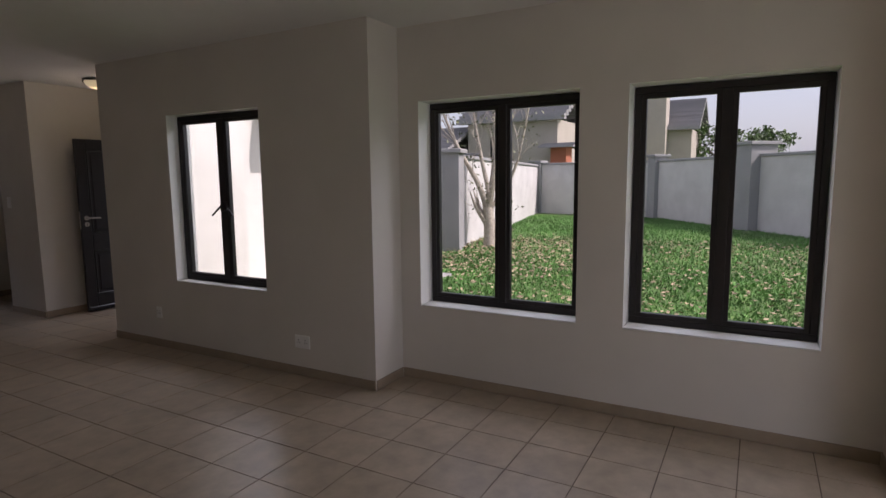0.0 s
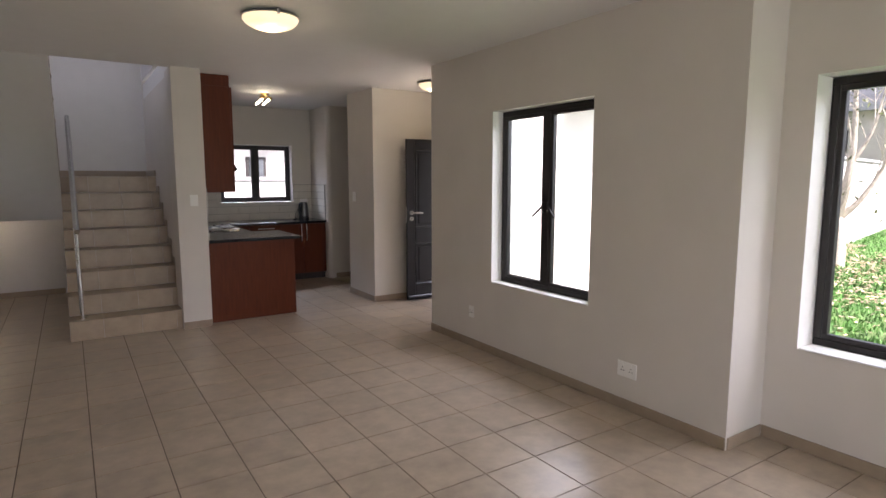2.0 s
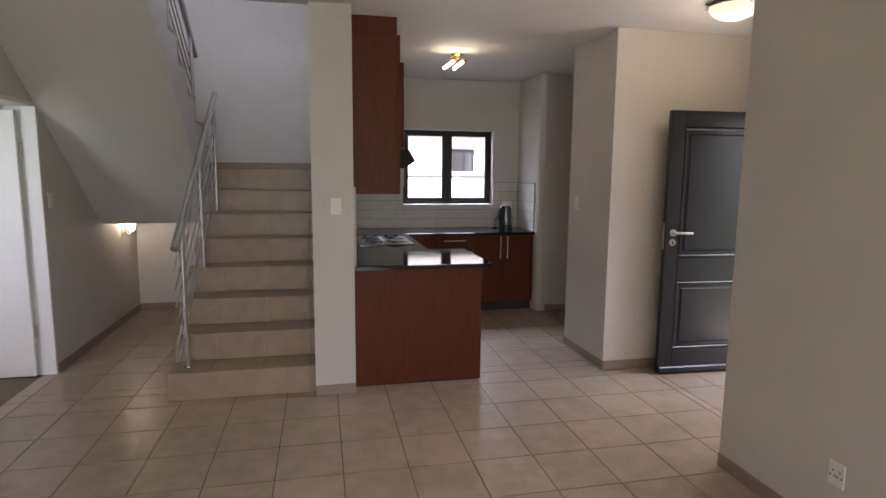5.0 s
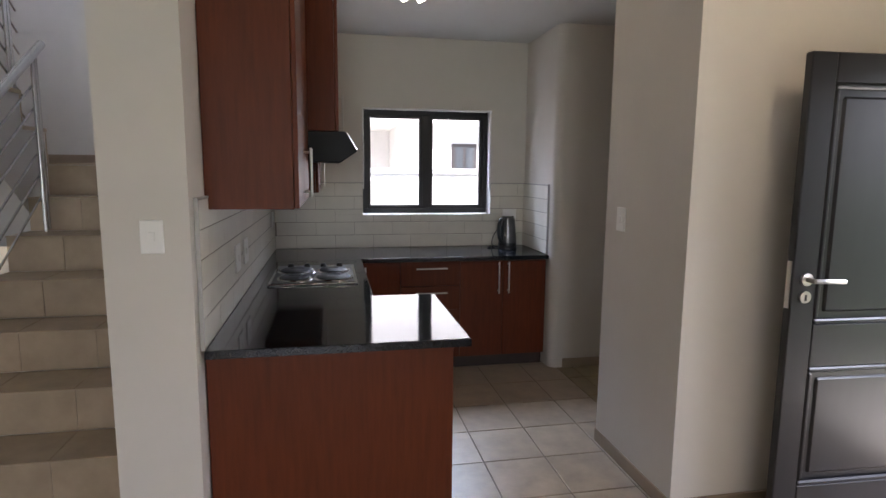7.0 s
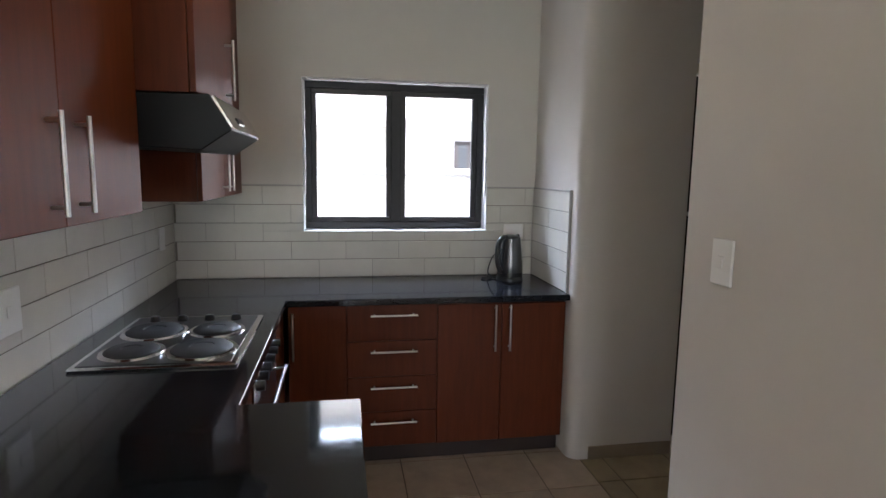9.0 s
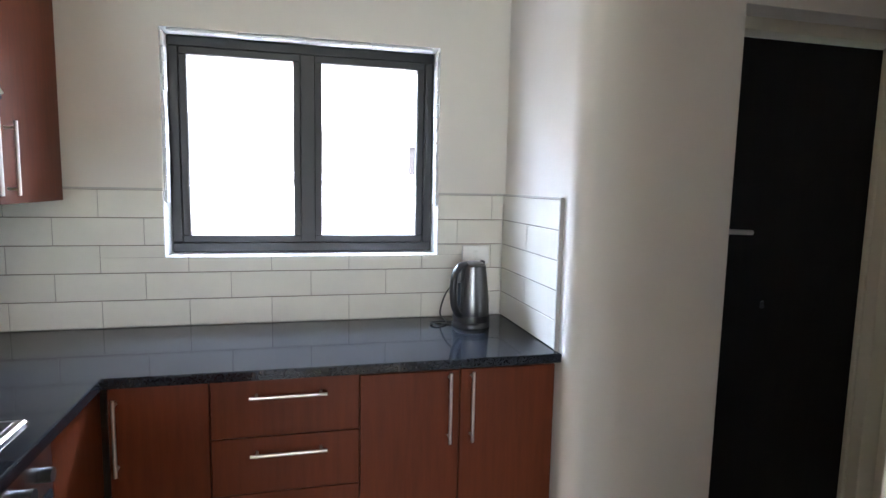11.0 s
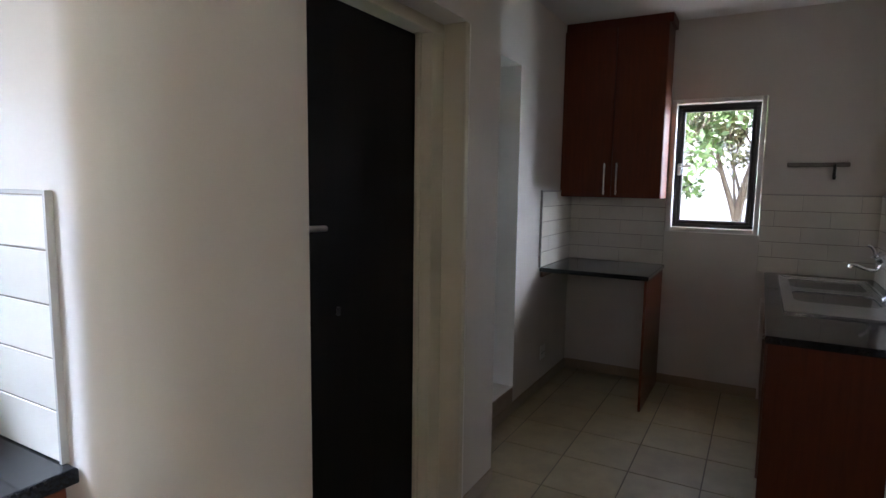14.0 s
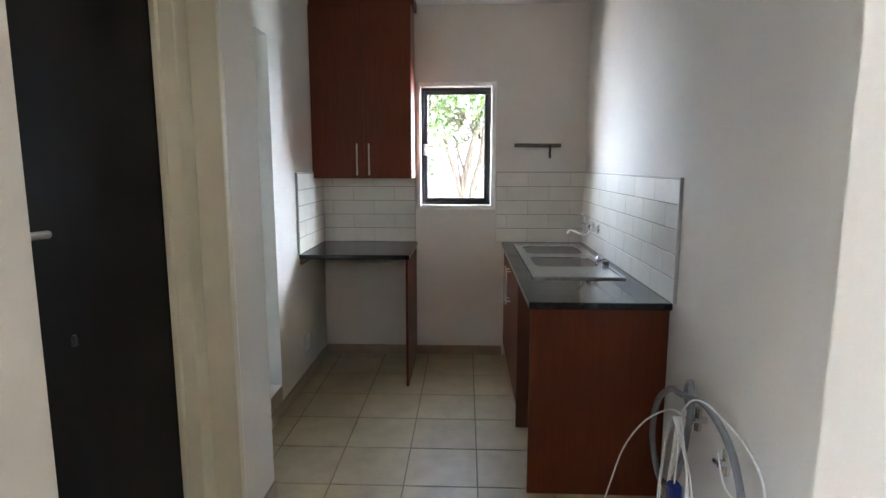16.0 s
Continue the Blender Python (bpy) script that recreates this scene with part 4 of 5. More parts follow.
switch_plate("wall_socket", (7.50, 10.34, 0.27), "-y", 0.10, 0.11, "socket", "white power socket under the small worktop")
NL = thing("wall_hook", (-0.275, 7.11, 1.87), "small dark wall plug hole with a screw", "wall hook")
part("screw", rd((-0.277, 7.11, 1.87), (-0.269, 7.11, 1.87), 0.0042), M["black"], NL)

# ---- lamps ----


def dome(name, x, y, r, zc, label):
    L = thing(name, (x, y, zc), label, "ceiling lamp")
    part("base_plate", rd((x, y, zc), (x, y, zc - 0.02), r * 0.55, seg=28), M["white"], L)
    prof = []
    for k in range(9):
        a = k / 8 * math.pi / 2
        prof.append((r * math.cos(a) if k < 8 else 0.006, -0.022 - 0.085 * math.sin(a)))
    b = lathe(bmesh.new(), (x, y, zc), prof, seg=40)
    g = part("glass_bowl", b, M["shade"], L, "frosted glass bowl, lit warm", smooth=True)
    part("rim_ring", lathe(bmesh.new(), (x, y, zc), [(r + 0.002, -0.027), (r + 0.006, -0.022), (r + 0.002, -0.017), (r - 0.01, -0.019)], seg=40), M["nickel"], L, smooth=True)
    for k in range(3):
        a = 0.5 + k * 2.094
        px, py = x + (r + 0.004) * math.cos(a), y + (r + 0.004) * math.sin(a)
        part("clip", bx(px - 0.008, px + 0.008, py - 0.008, py + 0.008, zc - 0.04, zc - 0.002, bevel=0.002), M["nickel"], L)
    return L


dome("ceiling_lamp", 2.06, 5.72, 0.185, CEIL, "frosted glass bowl ceiling lamp, switched on")
dome("ceiling_lamp", 4.40, 7.40, 0.15, CEIL, "small frosted glass bowl lamp in the entrance, switched on")

SP = thing("spot_lamp", (3.06, 9.30, CEIL), "brass ceiling spot bar with two glowing tube lamps", "ceiling lamp")
part("mount_plate", lathe(bmesh.new(), (3.06, 9.36, CEIL), [(0.055, -0.001), (0.055, -0.012), (0.042, -0.026), (0.006, -0.028)], seg=28), M["brass"], SP, smooth=True)
part("cross_bar", rd((2.995, 9.36, CEIL - 0.040), (3.125, 9.36, CEIL - 0.040), 0.011), M["brass"], SP, smooth=True)
for dx in (-0.045, 0.045):
    part("arm", tube(bmesh.new(), [(3.06 + dx, 9.36, CEIL - 0.036), (3.07 + dx, 9.35, CEIL - 0.058), (3.06 + dx, 9.335, CEIL - 0.068)], 0.009), M["brass"], SP, smooth=True)
    h = part("spot_head", rd((3.09 + dx, 9.36, CEIL - 0.056), (3.055 + dx, 9.325, CEIL - 0.082), 0.024, 0.021, seg=18), M["brass"], SP, smooth=True)
    part("lamp_tube", rd((3.053 + dx, 9.323, CEIL - 0.083), (2.955 + dx, 9.225, CEIL - 0.160), 0.016, 0.014, seg=16), M["tube"], h, "glowing lamp tube", smooth=True)

SC = thing("wall_sconce", (-0.205, 10.50, 0.97), "small metal wall sconce with a glowing glass, switched on", "wall lamp")
part("back_plate", rd((-0.204, 10.50, 0.93), (-0.19, 10.50, 0.93), 0.04, seg=24), M["nickel"], SC, smooth=True)
part("arm", tube(bmesh.new(), [(-0.19, 10.50, 0.93), (-0.14, 10.50, 0.90), (-0.12, 10.50, 0.94)], 0.008), M["nickel"], SC, smooth=True)
part("glass_shade", lathe(bmesh.new(), (-0.12, 10.50, 0.94), [(0.015, 0), (0.034, 0.02), (0.045, 0.07), (0.043, 0.072), (0.012, 0.06)], seg=20), M["sconce"], SC, smooth=True)

# ---- scullery ----
bm = bx(7.375, 8.0576, 9.605, 10.337, 0.875, Z_TOP, bevel=0.004)
solo("small_worktop", bm, M["granite"], "short polished black granite worktop on a side panel", "worktop")
solo("side_panel_unit", bx(7.385, 8.0511, 9.615, 9.632, 0.0, 0.874, bevel=0.0015), M["wood"], "upright mahogany brown panel carrying the small worktop", "panel")
solo("support_batten", bx(7.395, 8.0557, 10.3172, 10.337, 0.835, 0.874, bevel=0.002), M["wood_in"], "dark wooden batten under the small worktop", "batten")

C = thing("wall_cabinet", (7.9076, 9.9551, 1.397), "tall mahogany brown scullery wall unit with two doors", "wall cabinet", "kitchen wall units")
part("carcass", bx(7.7965, 8.0604, 9.622, 10.337, 1.397, 2.585, bevel=0.0015), M["wood"], C)
part("top_panel", bx(7.8104, 8.0604, 9.6025, 10.337, 2.587, 2.648), M["wood"], C)
for a, b, hy in ((9.622, 9.9627, 9.9217), (9.9627, 10.337, 10.0075)):
    d = part("door", bx(7.7779, 7.7946, a + 0.0015, b - 0.0015, 1.399, 2.583, bevel=0.002), M["wood"], C)
    bar_handle(d, (7.7779, hy, 1.44), (7.7779, hy, 1.622), (-0.03, 0, 0))

solo("sink_worktop", bx(6.1204, 8.0576, 8.3426, 8.958, 0.873, Z_TOP, bevel=0.004), M["granite"], "polished black granite worktop round the sink", "worktop")
C = thing("sink_cabinet", (7.352, 8.4112, 0), "mahogany brown sink base unit with an open appliance space", "kitchen cabinet", "kitchen base units")
part("end_panel", bx(6.1343, 6.151, 8.3493, 8.948, 0.002, 0.872, bevel=0.0015), M["wood"], C)
part("divider_panel", bx(6.7964, 6.813, 8.3493, 8.943, 0.002, 0.872, bevel=0.0015), M["wood_in"], C)
part("carcass", bx(6.8149, 8.0557, 8.3493, 8.918, 0.10, 0.74), M["wood_in"], C)
part("kickboard", bx(6.8149, 8.0557, 8.87, 8.885, 0.0, 0.10), M["kick"], C)
for a, b, hx in ((6.8149, 7.4353, 7.389), (7.4353, 8.0557, 7.4816)):
    d = part("door", bx(a + 0.0015, b - 0.0015, 8.92, 8.938, 0.105, 0.868, bevel=0.002), M["wood"], C)
    bar_handle(d, (hx, 8.938, 0.60), (hx, 8.938, 0.80), (0, 0.03, 0))

SK = thing("sink", (7.2594, 8.6018, Z_TOP), "stainless steel double bowl sink with drainer", "sink")


def sheet_with_holes(x0, x1, y0, y1, z, t, holes):
    bm = wall_mesh("y", 0.0, t, x0, x1, y0, y1, holes)
    for v in bm.verts:
        x, d, y = v.co
        v.co = (x, y, z + t - d)
    bmesh.ops.recalc_face_normals(bm, faces=bm.faces)
    return bm


bowls = [(6.98, 7.34, 8.45, 8.83), (7.46, 7.82, 8.45, 8.83)]
part("sink_top", sheet_with_holes(6.64, 7.90, 8.40, 8.88, Z_TOP, 0.005, bowls), M["steel"], SK)
for x0, x1, y0, y1 in bowls:
    bm = bmesh.new()
    for f in ((x0, x0 + 0.004, y0, y1), (x1 - 0.004, x1, y0, y1), (x0, x1, y0, y0 + 0.004), (x0, x1, y1 - 0.004, y1)):
        box(bm, *f, Z_TOP - 0.13, Z_TOP + 0.004)
    box(bm, x0, x1, y0, y1, Z_TOP - 0.134, Z_TOP - 0.13)
    for cx, sx in ((x0, 1), (x1, -1)):
        for cy, sy in ((y0, 1), (y1, -1)):
            rc = 0.075
            arc = [(cx + sx * rc * (1 - math.sin(q * math.pi / 12)), cy + sy * rc * (1 - math.cos(q * math.pi / 12))) for q in range(7)]
            lo = [bm.verts.new((px, py, Z_TOP - 0.131)) for px, py in [(cx, cy)] + arc]
            hi = [bm.verts.new((px, py, Z_TOP + 0.0045)) for px, py in [(cx, cy)] + arc]
            fs = [bm.faces.new(hi)] + [bm.faces.new((lo[q], lo[q + 1], hi[q + 1], hi[q])) for q in range(1, 7)]
            bmesh.ops.recalc_face_normals(bm, faces=fs)
    b = part("bowl", bm, M["steel"], SK)
    part("waste", rd(((x0 + x1) / 2, (y0 + y1) / 2, Z_TOP - 0.129), ((x0 + x1) / 2, (y0 + y1) / 2, Z_TOP - 0.125), 0.04, seg=20), M["chrome"], b, smooth=True)
part("raised_rim", sheet_with_holes(6.64, 7.90, 8.40, 8.88, Z_TOP + 0.0052, 0.005, [(6.654, 7.886, 8.414, 8.866)]), M["steel"], SK)

TP = thing("wall_tap", (7.5781, 8.3445, 1.060), "chrome wall-mounted sink mixer tap with a swan spout", "tap")
bm = rd((7.4948, 8.3874, 1.070), (7.6614, 8.3874, 1.070), 0.018, seg=16)
for x in (7.5087, 7.6476):
    rod(bm, (x, 8.3474, 1.070), (x, 8.3874, 1.070), 0.014, seg=16)
    rod(bm, (x, 8.3474, 1.070), (x, 8.355, 1.070), 0.030, seg=24)
part("tap_body", bm, M["chrome"], TP, smooth=True)
for x, s in ((7.5087, -1), (7.6476, 1)):
    k = part("valve", rd((x, 8.3874, 1.070), (x, 8.4065, 1.100), 0.014, 0.016, seg=16), M["chrome"], TP, smooth=True)
    bm = bmesh.new()
    for a in (0, 1.57):
        d = Vector((math.cos(a) * 0.030, math.sin(a) * 0.024, math.sin(a) * -0.016))
        c = Vector((x, 8.4103, 1.107))
        rod(bm, c - d, c + d, 0.006, seg=8)
    part("cross_knob", bm, M["chrome"], k, smooth=True)
part("spout", tube(bmesh.new(), [(7.5781, 8.3903, 1.063), (7.5781, 8.4036, 1.035), (7.5781, 8.4303, 1.025), (7.5781, 8.4684, 1.031), (7.5781, 8.5065, 1.047), (7.5781, 8.5304, 1.048), (7.5781, 8.5399, 1.033)], 0.0095, seg=10), M["chrome"], TP, smooth=True)
part("lever", tube(bmesh.new(), [(7.5781, 8.3969, 1.075), (7.5781, 8.4208, 1.095), (7.5781, 8.4303, 1.135), (7.5781, 8.4446, 1.157), (7.5781, 8.4637, 1.165)], 0.008, seg=10), M["chrome"], TP, smooth=True)

DC = thing("drain_fitting", (7.0279, 8.4303, Z_TOP + 0.011), "loose chrome drain plug set lying on the sink edge", "sink plug")
part("plug", lathe(bmesh.new(), (7.2131, 8.4017, Z_TOP + 0.0105), [(0.03, 0), (0.032, 0.006), (0.02, 0.02), (0.008, 0.03), (0.003, 0.031)], seg=18), M["chrome"], DC, smooth=True)
part("chain", tube(bmesh.new(), [(7.2131, 8.4036, Z_TOP + 0.036), (7.1668, 8.4112, Z_TOP + 0.015), (7.102, 8.4046, Z_TOP + 0.0135), (7.0279, 8.4112, Z_TOP + 0.0135)], 0.0028, seg=6), M["chrome"], DC, smooth=True)
part("stopper", rd((7.0279, 8.4112, Z_TOP + 0.0105), (7.0279, 8.4112, Z_TOP + 0.03), 0.022, 0.018, seg=16), M["black"], DC, smooth=True)

RK = thing("towel_rail", (8.0557, 8.68, 1.63), "short grey metal utensil rail with one hook on the wall", "wall rail")
part("rail_bar", bx(8.0326, 8.0539, 8.53, 8.875, 1.622, 1.65, bevel=0.004), M["railwood"], RK)
for y in (8.565, 8.835):
    part("bracket", bx(8.053, 8.0641, y - 0.012, y + 0.012, 1.622, 1.65), M["nickel"], RK)
part("hook", tube(bmesh.new(), [(8.028, 8.612, 1.637), (8.0233, 8.612, 1.602), (8.0326, 8.612, 1.572), (8.0187, 8.612, 1.547), (8.0048, 8.612, 1.562)], 0.009), M["black"], RK, smooth=True)

# hoses and cable hanging on the wall
V = thing("washing_machine_valve", (5.740, 8.33, 0.575), "small chrome wall valve for a washing machine", "valve")
bm = rd((5.740, 8.321, 0.555), (5.740, 8.39, 0.555), 0.014)
rod(bm, (5.740, 8.365, 0.515), (5.740, 8.365, 0.605), 0.013)
rod(bm, (5.740, 8.322, 0.555), (5.740, 8.330, 0.555), 0.03, seg=20)
part("valve_body", bm, M["chrome"], V, smooth=True)
part("valve_lever", bx(5.715, 5.765, 8.39, 8.402, 0.547, 0.563, bevel=0.003), M["chrome"], V)
V2 = copy_thing(V, Matrix.Translation((5.500, 8.33, 0.535)))
solo("drain_hose", tube(bmesh.new(), [(5.730, 8.39, 0.555), (5.760, 8.405, 0.645), (5.720, 8.41, 0.710), (5.675, 8.42, 0.655), (5.685, 8.43, 0.475), (5.740, 8.44, 0.315), (5.890, 8.44, 0.235), (6.030, 8.43, 0.345),
                                 (6.020, 8.42, 0.505), (5.900, 8.415, 0.610), (5.740, 8.435, 0.655), (5.560, 8.42, 0.690), (5.390, 8.41, 0.625), (5.280, 8.41, 0.475), (5.210, 8.41, 0.255), (5.190, 8.42, 0.075), (5.220, 8.46, 0.013)], 0.0120, seg=12),
     M["hose"], "grey corrugated drain hose looped over the wall valve", "hose", smooth=True)
random.seed(3)
CB = thing("coiled_cable", (5.640, 8.36, 0.255), "coil of thin white cable with a blue plug on the wall", "cable")
for k in range(5):
    w = 0.030 + 0.017 * k
    zb = 0.215 - 0.035 * k + random.uniform(-0.03, 0.03)
    cx = 5.65 + random.uniform(-0.02, 0.02)
    y = 8.455 + 0.007 * k
    part("cable_loop", tube(bmesh.new(), [(5.700, y - 0.01, 0.585), (cx + w, y, 0.455), (cx + w * 1.4, y, zb + 0.12), (cx, y, zb), (cx - w * 2.0, y, zb + 0.13), (cx - w * 1.5, y, 0.455), (5.700, y - 0.01, 0.585)], 0.0030, seg=6), M["cable"], CB, smooth=True)
part("cable_tail", tube(bmesh.new(), [(5.680, 8.45, 0.615), (5.600, 8.45, 0.690), (5.490, 8.455, 0.730), (5.360, 8.46, 0.740), (5.210, 8.46, 0.730), (5.110, 8.46, 0.685), (5.095, 8.46, 0.615), (5.170, 8.46, 0.560), (5.310, 8.455, 0.540), (5.490, 8.40, 0.555)], 0.0032, seg=6), M["cable"], CB, smooth=True)
part("cable_tail", tube(bmesh.new(), [(5.690, 8.45, 0.600), (5.760, 8.47, 0.585), (5.870, 8.52, 0.485), (5.960, 8.57, 0.325), (6.000, 8.61, 0.135), (6.010, 8.64, 0.006)], 0.0034, seg=6), M["cable"], CB, smooth=True)
part("plug", bx(5.675, 5.725, 8.43, 8.475, 0.245, 0.325, bevel=0.008), M["blue"], CB, "blue plug", smooth=False)

# ---- splashback tiles ----


def splash(name, axis, plane, out, s0, s1, z0, z1, holes=(), label="cream brick-pattern splashback tiles", rows=5, tw=0.318, shift=0.0, cap_ends=()):
    """Brick-bond tiles on a wall; plane: the wall's face; out: sign of the side they stand on."""
    W = thing(name, (plane, s0, z0) if axis == "x" else (s0, plane, z0), label, "tiled splashback", kind="structure")

    def b3(u0, u1, d0, d1, lo, hi, **k):
        return bx(plane + out * d0, plane + out * d1, u0, u1, lo, hi, **k) if axis == "x" else bx(u0, u1, plane + out * d0, plane + out * d1, lo, hi, **k)
    bed = wall_mesh(axis, min(plane, plane + out * 0.009), max(plane, plane + out * 0.009), s0, s1, z0, z1, holes)
    part("grout_bed", bed, M["splash_grout"], W)
    rh = (z1 - z0) / rows
    for r in range(rows):
        lo, hi = z0 + r * rh + 0.002, z0 + (r + 1) * rh - 0.002
        u = s0 - tw + (tw * 0.5 if r % 2 else 0) + shift
        while u < s1:
            a, b = max(u, s0) + 0.001, min(u + tw, s1) - 0.001
            u += tw
            if b - a < 0.012:
                continue
            pieces = [(a, b, lo, hi)]
            for h0, h1, hz0, hz1 in holes:
                nxt = []
                for p in pieces:
                    if p[1] <= h0 or p[0] >= h1 or p[3] <= hz0 or p[2] >= hz1:
                        nxt.append(p)
                        continue
                    if p[2] < hz0:
                        nxt.append((p[0], p[1], p[2], hz0 - 0.001))
                    q0 = max(p[2], hz0)
                    if p[0] < h0:
                        nxt.append((p[0], h0 - 0.001, q0, p[3]))
                    if p[1] > h1:
                        nxt.append((h1 + 0.001, p[1], q0, p[3]))
                pieces = nxt
            for p in pieces:
                if p[1] - p[0] > 0.012 and p[3] - p[2] > 0.008:
                    part("tile", b3(p[0], p[1], 0.0092, 0.0125, p[2], p[3], bevel=0.0012), M["splash"], W)
    if not holes:
        part("edge_trim", b3(s0, s1, 0.0, 0.015, z1 + 0.0005, z1 + 0.008), M["trim"], W)
    for e in cap_ends:
        part("edge_trim", b3(e - 0.004, e + 0.004, 0.0, 0.015, z0, z1 + 0.008), M["trim"], W)
    return W


ZS = 1.450
splash("splashback_window", "y", 10.81, -1, 2.045, 4.175, Z_TOP + 0.001, ZS, holes=[(2.765, 3.875, 1.185, ZS)], shift=0.17)
for a, b in ((2.045, 2.765), (3.875, 4.175)):
    solo("splashback_trim", bx(a, b, 10.794, 10.809, ZS + 0.001, ZS + 0.008), M["trim"], "thin grey metal strip on top of the splashback", "trim", kind="structure")
splash("splashback_hob", "x", 2.033, 1, 8.08, 10.795, Z_TOP + 0.001, ZS, cap_ends=(8.076,))
splash("splashback_nib", "x", 4.19, -1, 10.213, 10.795, Z_TOP + 0.001, ZS, cap_ends=(10.209,), tw=0.6)
splash("splashback_sink", "x", 8.065, -1, 8.348, 9.005, Z_TOP + 0.001, 1.435, shift=0.1)
splash("splashback_small", "x", 8.065, -1, 9.622, 10.328, Z_TOP + 0.001, 1.435)
splash("splashback_right", "y", 8.335, 1, 6.11, 8.06, Z_TOP + 0.001, 1.435, cap_ends=(6.106,))
splash("splashback_left", "y", 10.34, -1, 7.375, 8.06, Z_TOP + 0.001, 1.435, cap_ends=(7.371,))

# ---- outside ----
bm = bmesh.new()
random.seed(11)
N = 46
grid = {}
for i in range(N + 1):
    for j in range(N + 1):
        x, y = -20 + 60 * i / N, -25 + 60 * j / N
        grid[i, j] = bm.verts.new((x, y, -0.13 + 0.02 * noise.noise(Vector((x * 0.3, y * 0.3, 0)))))
for i in range(N):
    for j in range(N):
        bm.faces.new((grid[i, j], grid[i + 1, j], grid[i + 1, j + 1], grid[i, j + 1]))
far = [bm.verts.new(p) for p in ((-900, -900, -0.6), (900, -900, -0.6), (900, 900, -0.6), (-900, 900, -0.6))]
bm.faces.new(far)
solo("ground", bm, M["soil"], "lawn soil with thin grass reaching far out", "ground", kind="structure")
solo("paving", bx(4.62, 8.05, 6.2, 8.16, -0.16, -0.075, bevel=0.01), M["paving"], "pale concrete paving beside the house", "paving", kind="structure")
solo("paving_north", bx(-8, 14, 11.06, 14.45, -0.16, -0.06, bevel=0.01), M["paving"], "pale concrete strip behind the kitchen", "paving", kind="structure")
# Unseen ground, added to keep grass-green bounce off the white house.
solo("paving_neighbour", bx(-10, 18, 14.75, 22, -0.3, -0.05, bevel=0.01), M["paving"], "added pale ground before the white house, out of view", "paving", kind="structure")
solo("paving_path", bx(8.055, 9.15, 5.6, 14.4, -0.16, -0.085, bevel=0.01), M["path"], "grey concrete path beside the planted bed", "path", kind="structure")
solo("planted_bed", bx(9.155, 17.5, 7.75, 14.4, -0.16, -0.10), M["bedsoil"], "brown bare soil of the planted bed", "soil", kind="structure")
# the sunlit outer skin of the scullery and the eaves
solo("wall_scullery_outer", bx(5.452, 8.166, 8.09, 8.138, -0.15, 2.95), M["exterior"], "white plastered outer wall of the scullery", "wall", kind="structure")
bm = bx(-0.9, 4.95, -1.8, 3.35, 2.95, 3.10)
box(bm, 4.10, 5.85, 6.25, 8.6, 2.95, 3.10)
box(bm, 4.10, 9.0, 7.75, 10.95, 3.02, 3.12)
box(bm, 7.25, 9.0, 7.20, 8.08, 2.66, 2.94)
solo("roof_eaves", bm, M["exterior"], "plain roof slab and eaves of the house", "roof", kind="structure")


def blades(name, x0, x1, y0, y1, count, h0, h1, mats, label, flat=False, seed=1, keep=lambda x, y: True):
    rnd = random.Random(seed)
    vs, fs = [], []
    while len(fs) < count:
        x, y = rnd.uniform(x0, x1), rnd.uniform(y0, y1)
        if not keep(x, y):
            continue
        a = rnd.uniform(0, 6.283)
        z = -0.135
        k = len(vs)
        if flat:
            w, l, t = rnd.uniform(0.012, 0.03), rnd.uniform(0.02, 0.05), rnd.uniform(0.02, 0.09)
            c, s = math.cos(a), math.sin(a)
            lift = rnd.uniform(-0.02, 0.025)
            vs += [(x - c * l, y - s * l, z + t), (x - s * w, y + c * w, z + t + lift), (x + c * l, y + s * l, z + t + 0.01), (x + s * w, y - c * w, z + t - lift * 0.5)]
            fs.append((k, k + 1, k + 2, k + 3))
        else:
            h, w = rnd.uniform(h0, h1), rnd.uniform(0.008, 0.02)
            c, s = math.cos(a) * w, math.sin(a) * w
            b = rnd.uniform(-0.05, 0.05)
            vs += [(x - c, y - s, z), (x + c, y + s, z), (x + b, y + b * 0.7, z + h)]
            fs.append((k, k + 1, k + 2))
    me = bpy.data.meshes.new(name)
    me.from_pydata(vs, [], fs)
    me.materials.append(mats)
    return tagged(new(name, me), label, name.replace("_", " "), kind="stuff")


def in_garden(x, y):
    return not (y > 6.9 + (x - 10.5) * 0.2 and x > 4) and not (4.5 < x < 9.3 and y > 6.1)


blades("grass", 4.8, 12.0, -6.0, 7.5, 60000, 0.03, 0.075, M["grass"], "short uneven green lawn grass", seed=1, keep=in_garden)
blades("grass_far", 12.0, 24.0, -10.0, 9.5, 60000, 0.04, 0.09, M["grass"], "short green lawn grass towards the boundary wall", seed=2, keep=in_garden)
blades("fallen_leaves", 6.0, 16.0, -3.0, 7.0, 3600, 0, 0, M["dry"], "scattered dry leaves lying on the lawn", flat=True, seed=3, keep=in_garden)
blades("leaf_litter", 9.3, 15.0, 4.0, 7.4, 1500, 0, 0, M["dry"], "dry leaf litter under the bare tree", flat=True, seed=4, keep=in_garden)
blades("leaf_litter_entry", 9.2, 16.0, 7.2, 13.5, 3800, 0, 0, M["dry"], "brown leaf litter in the planted bed", flat=True, seed=6)


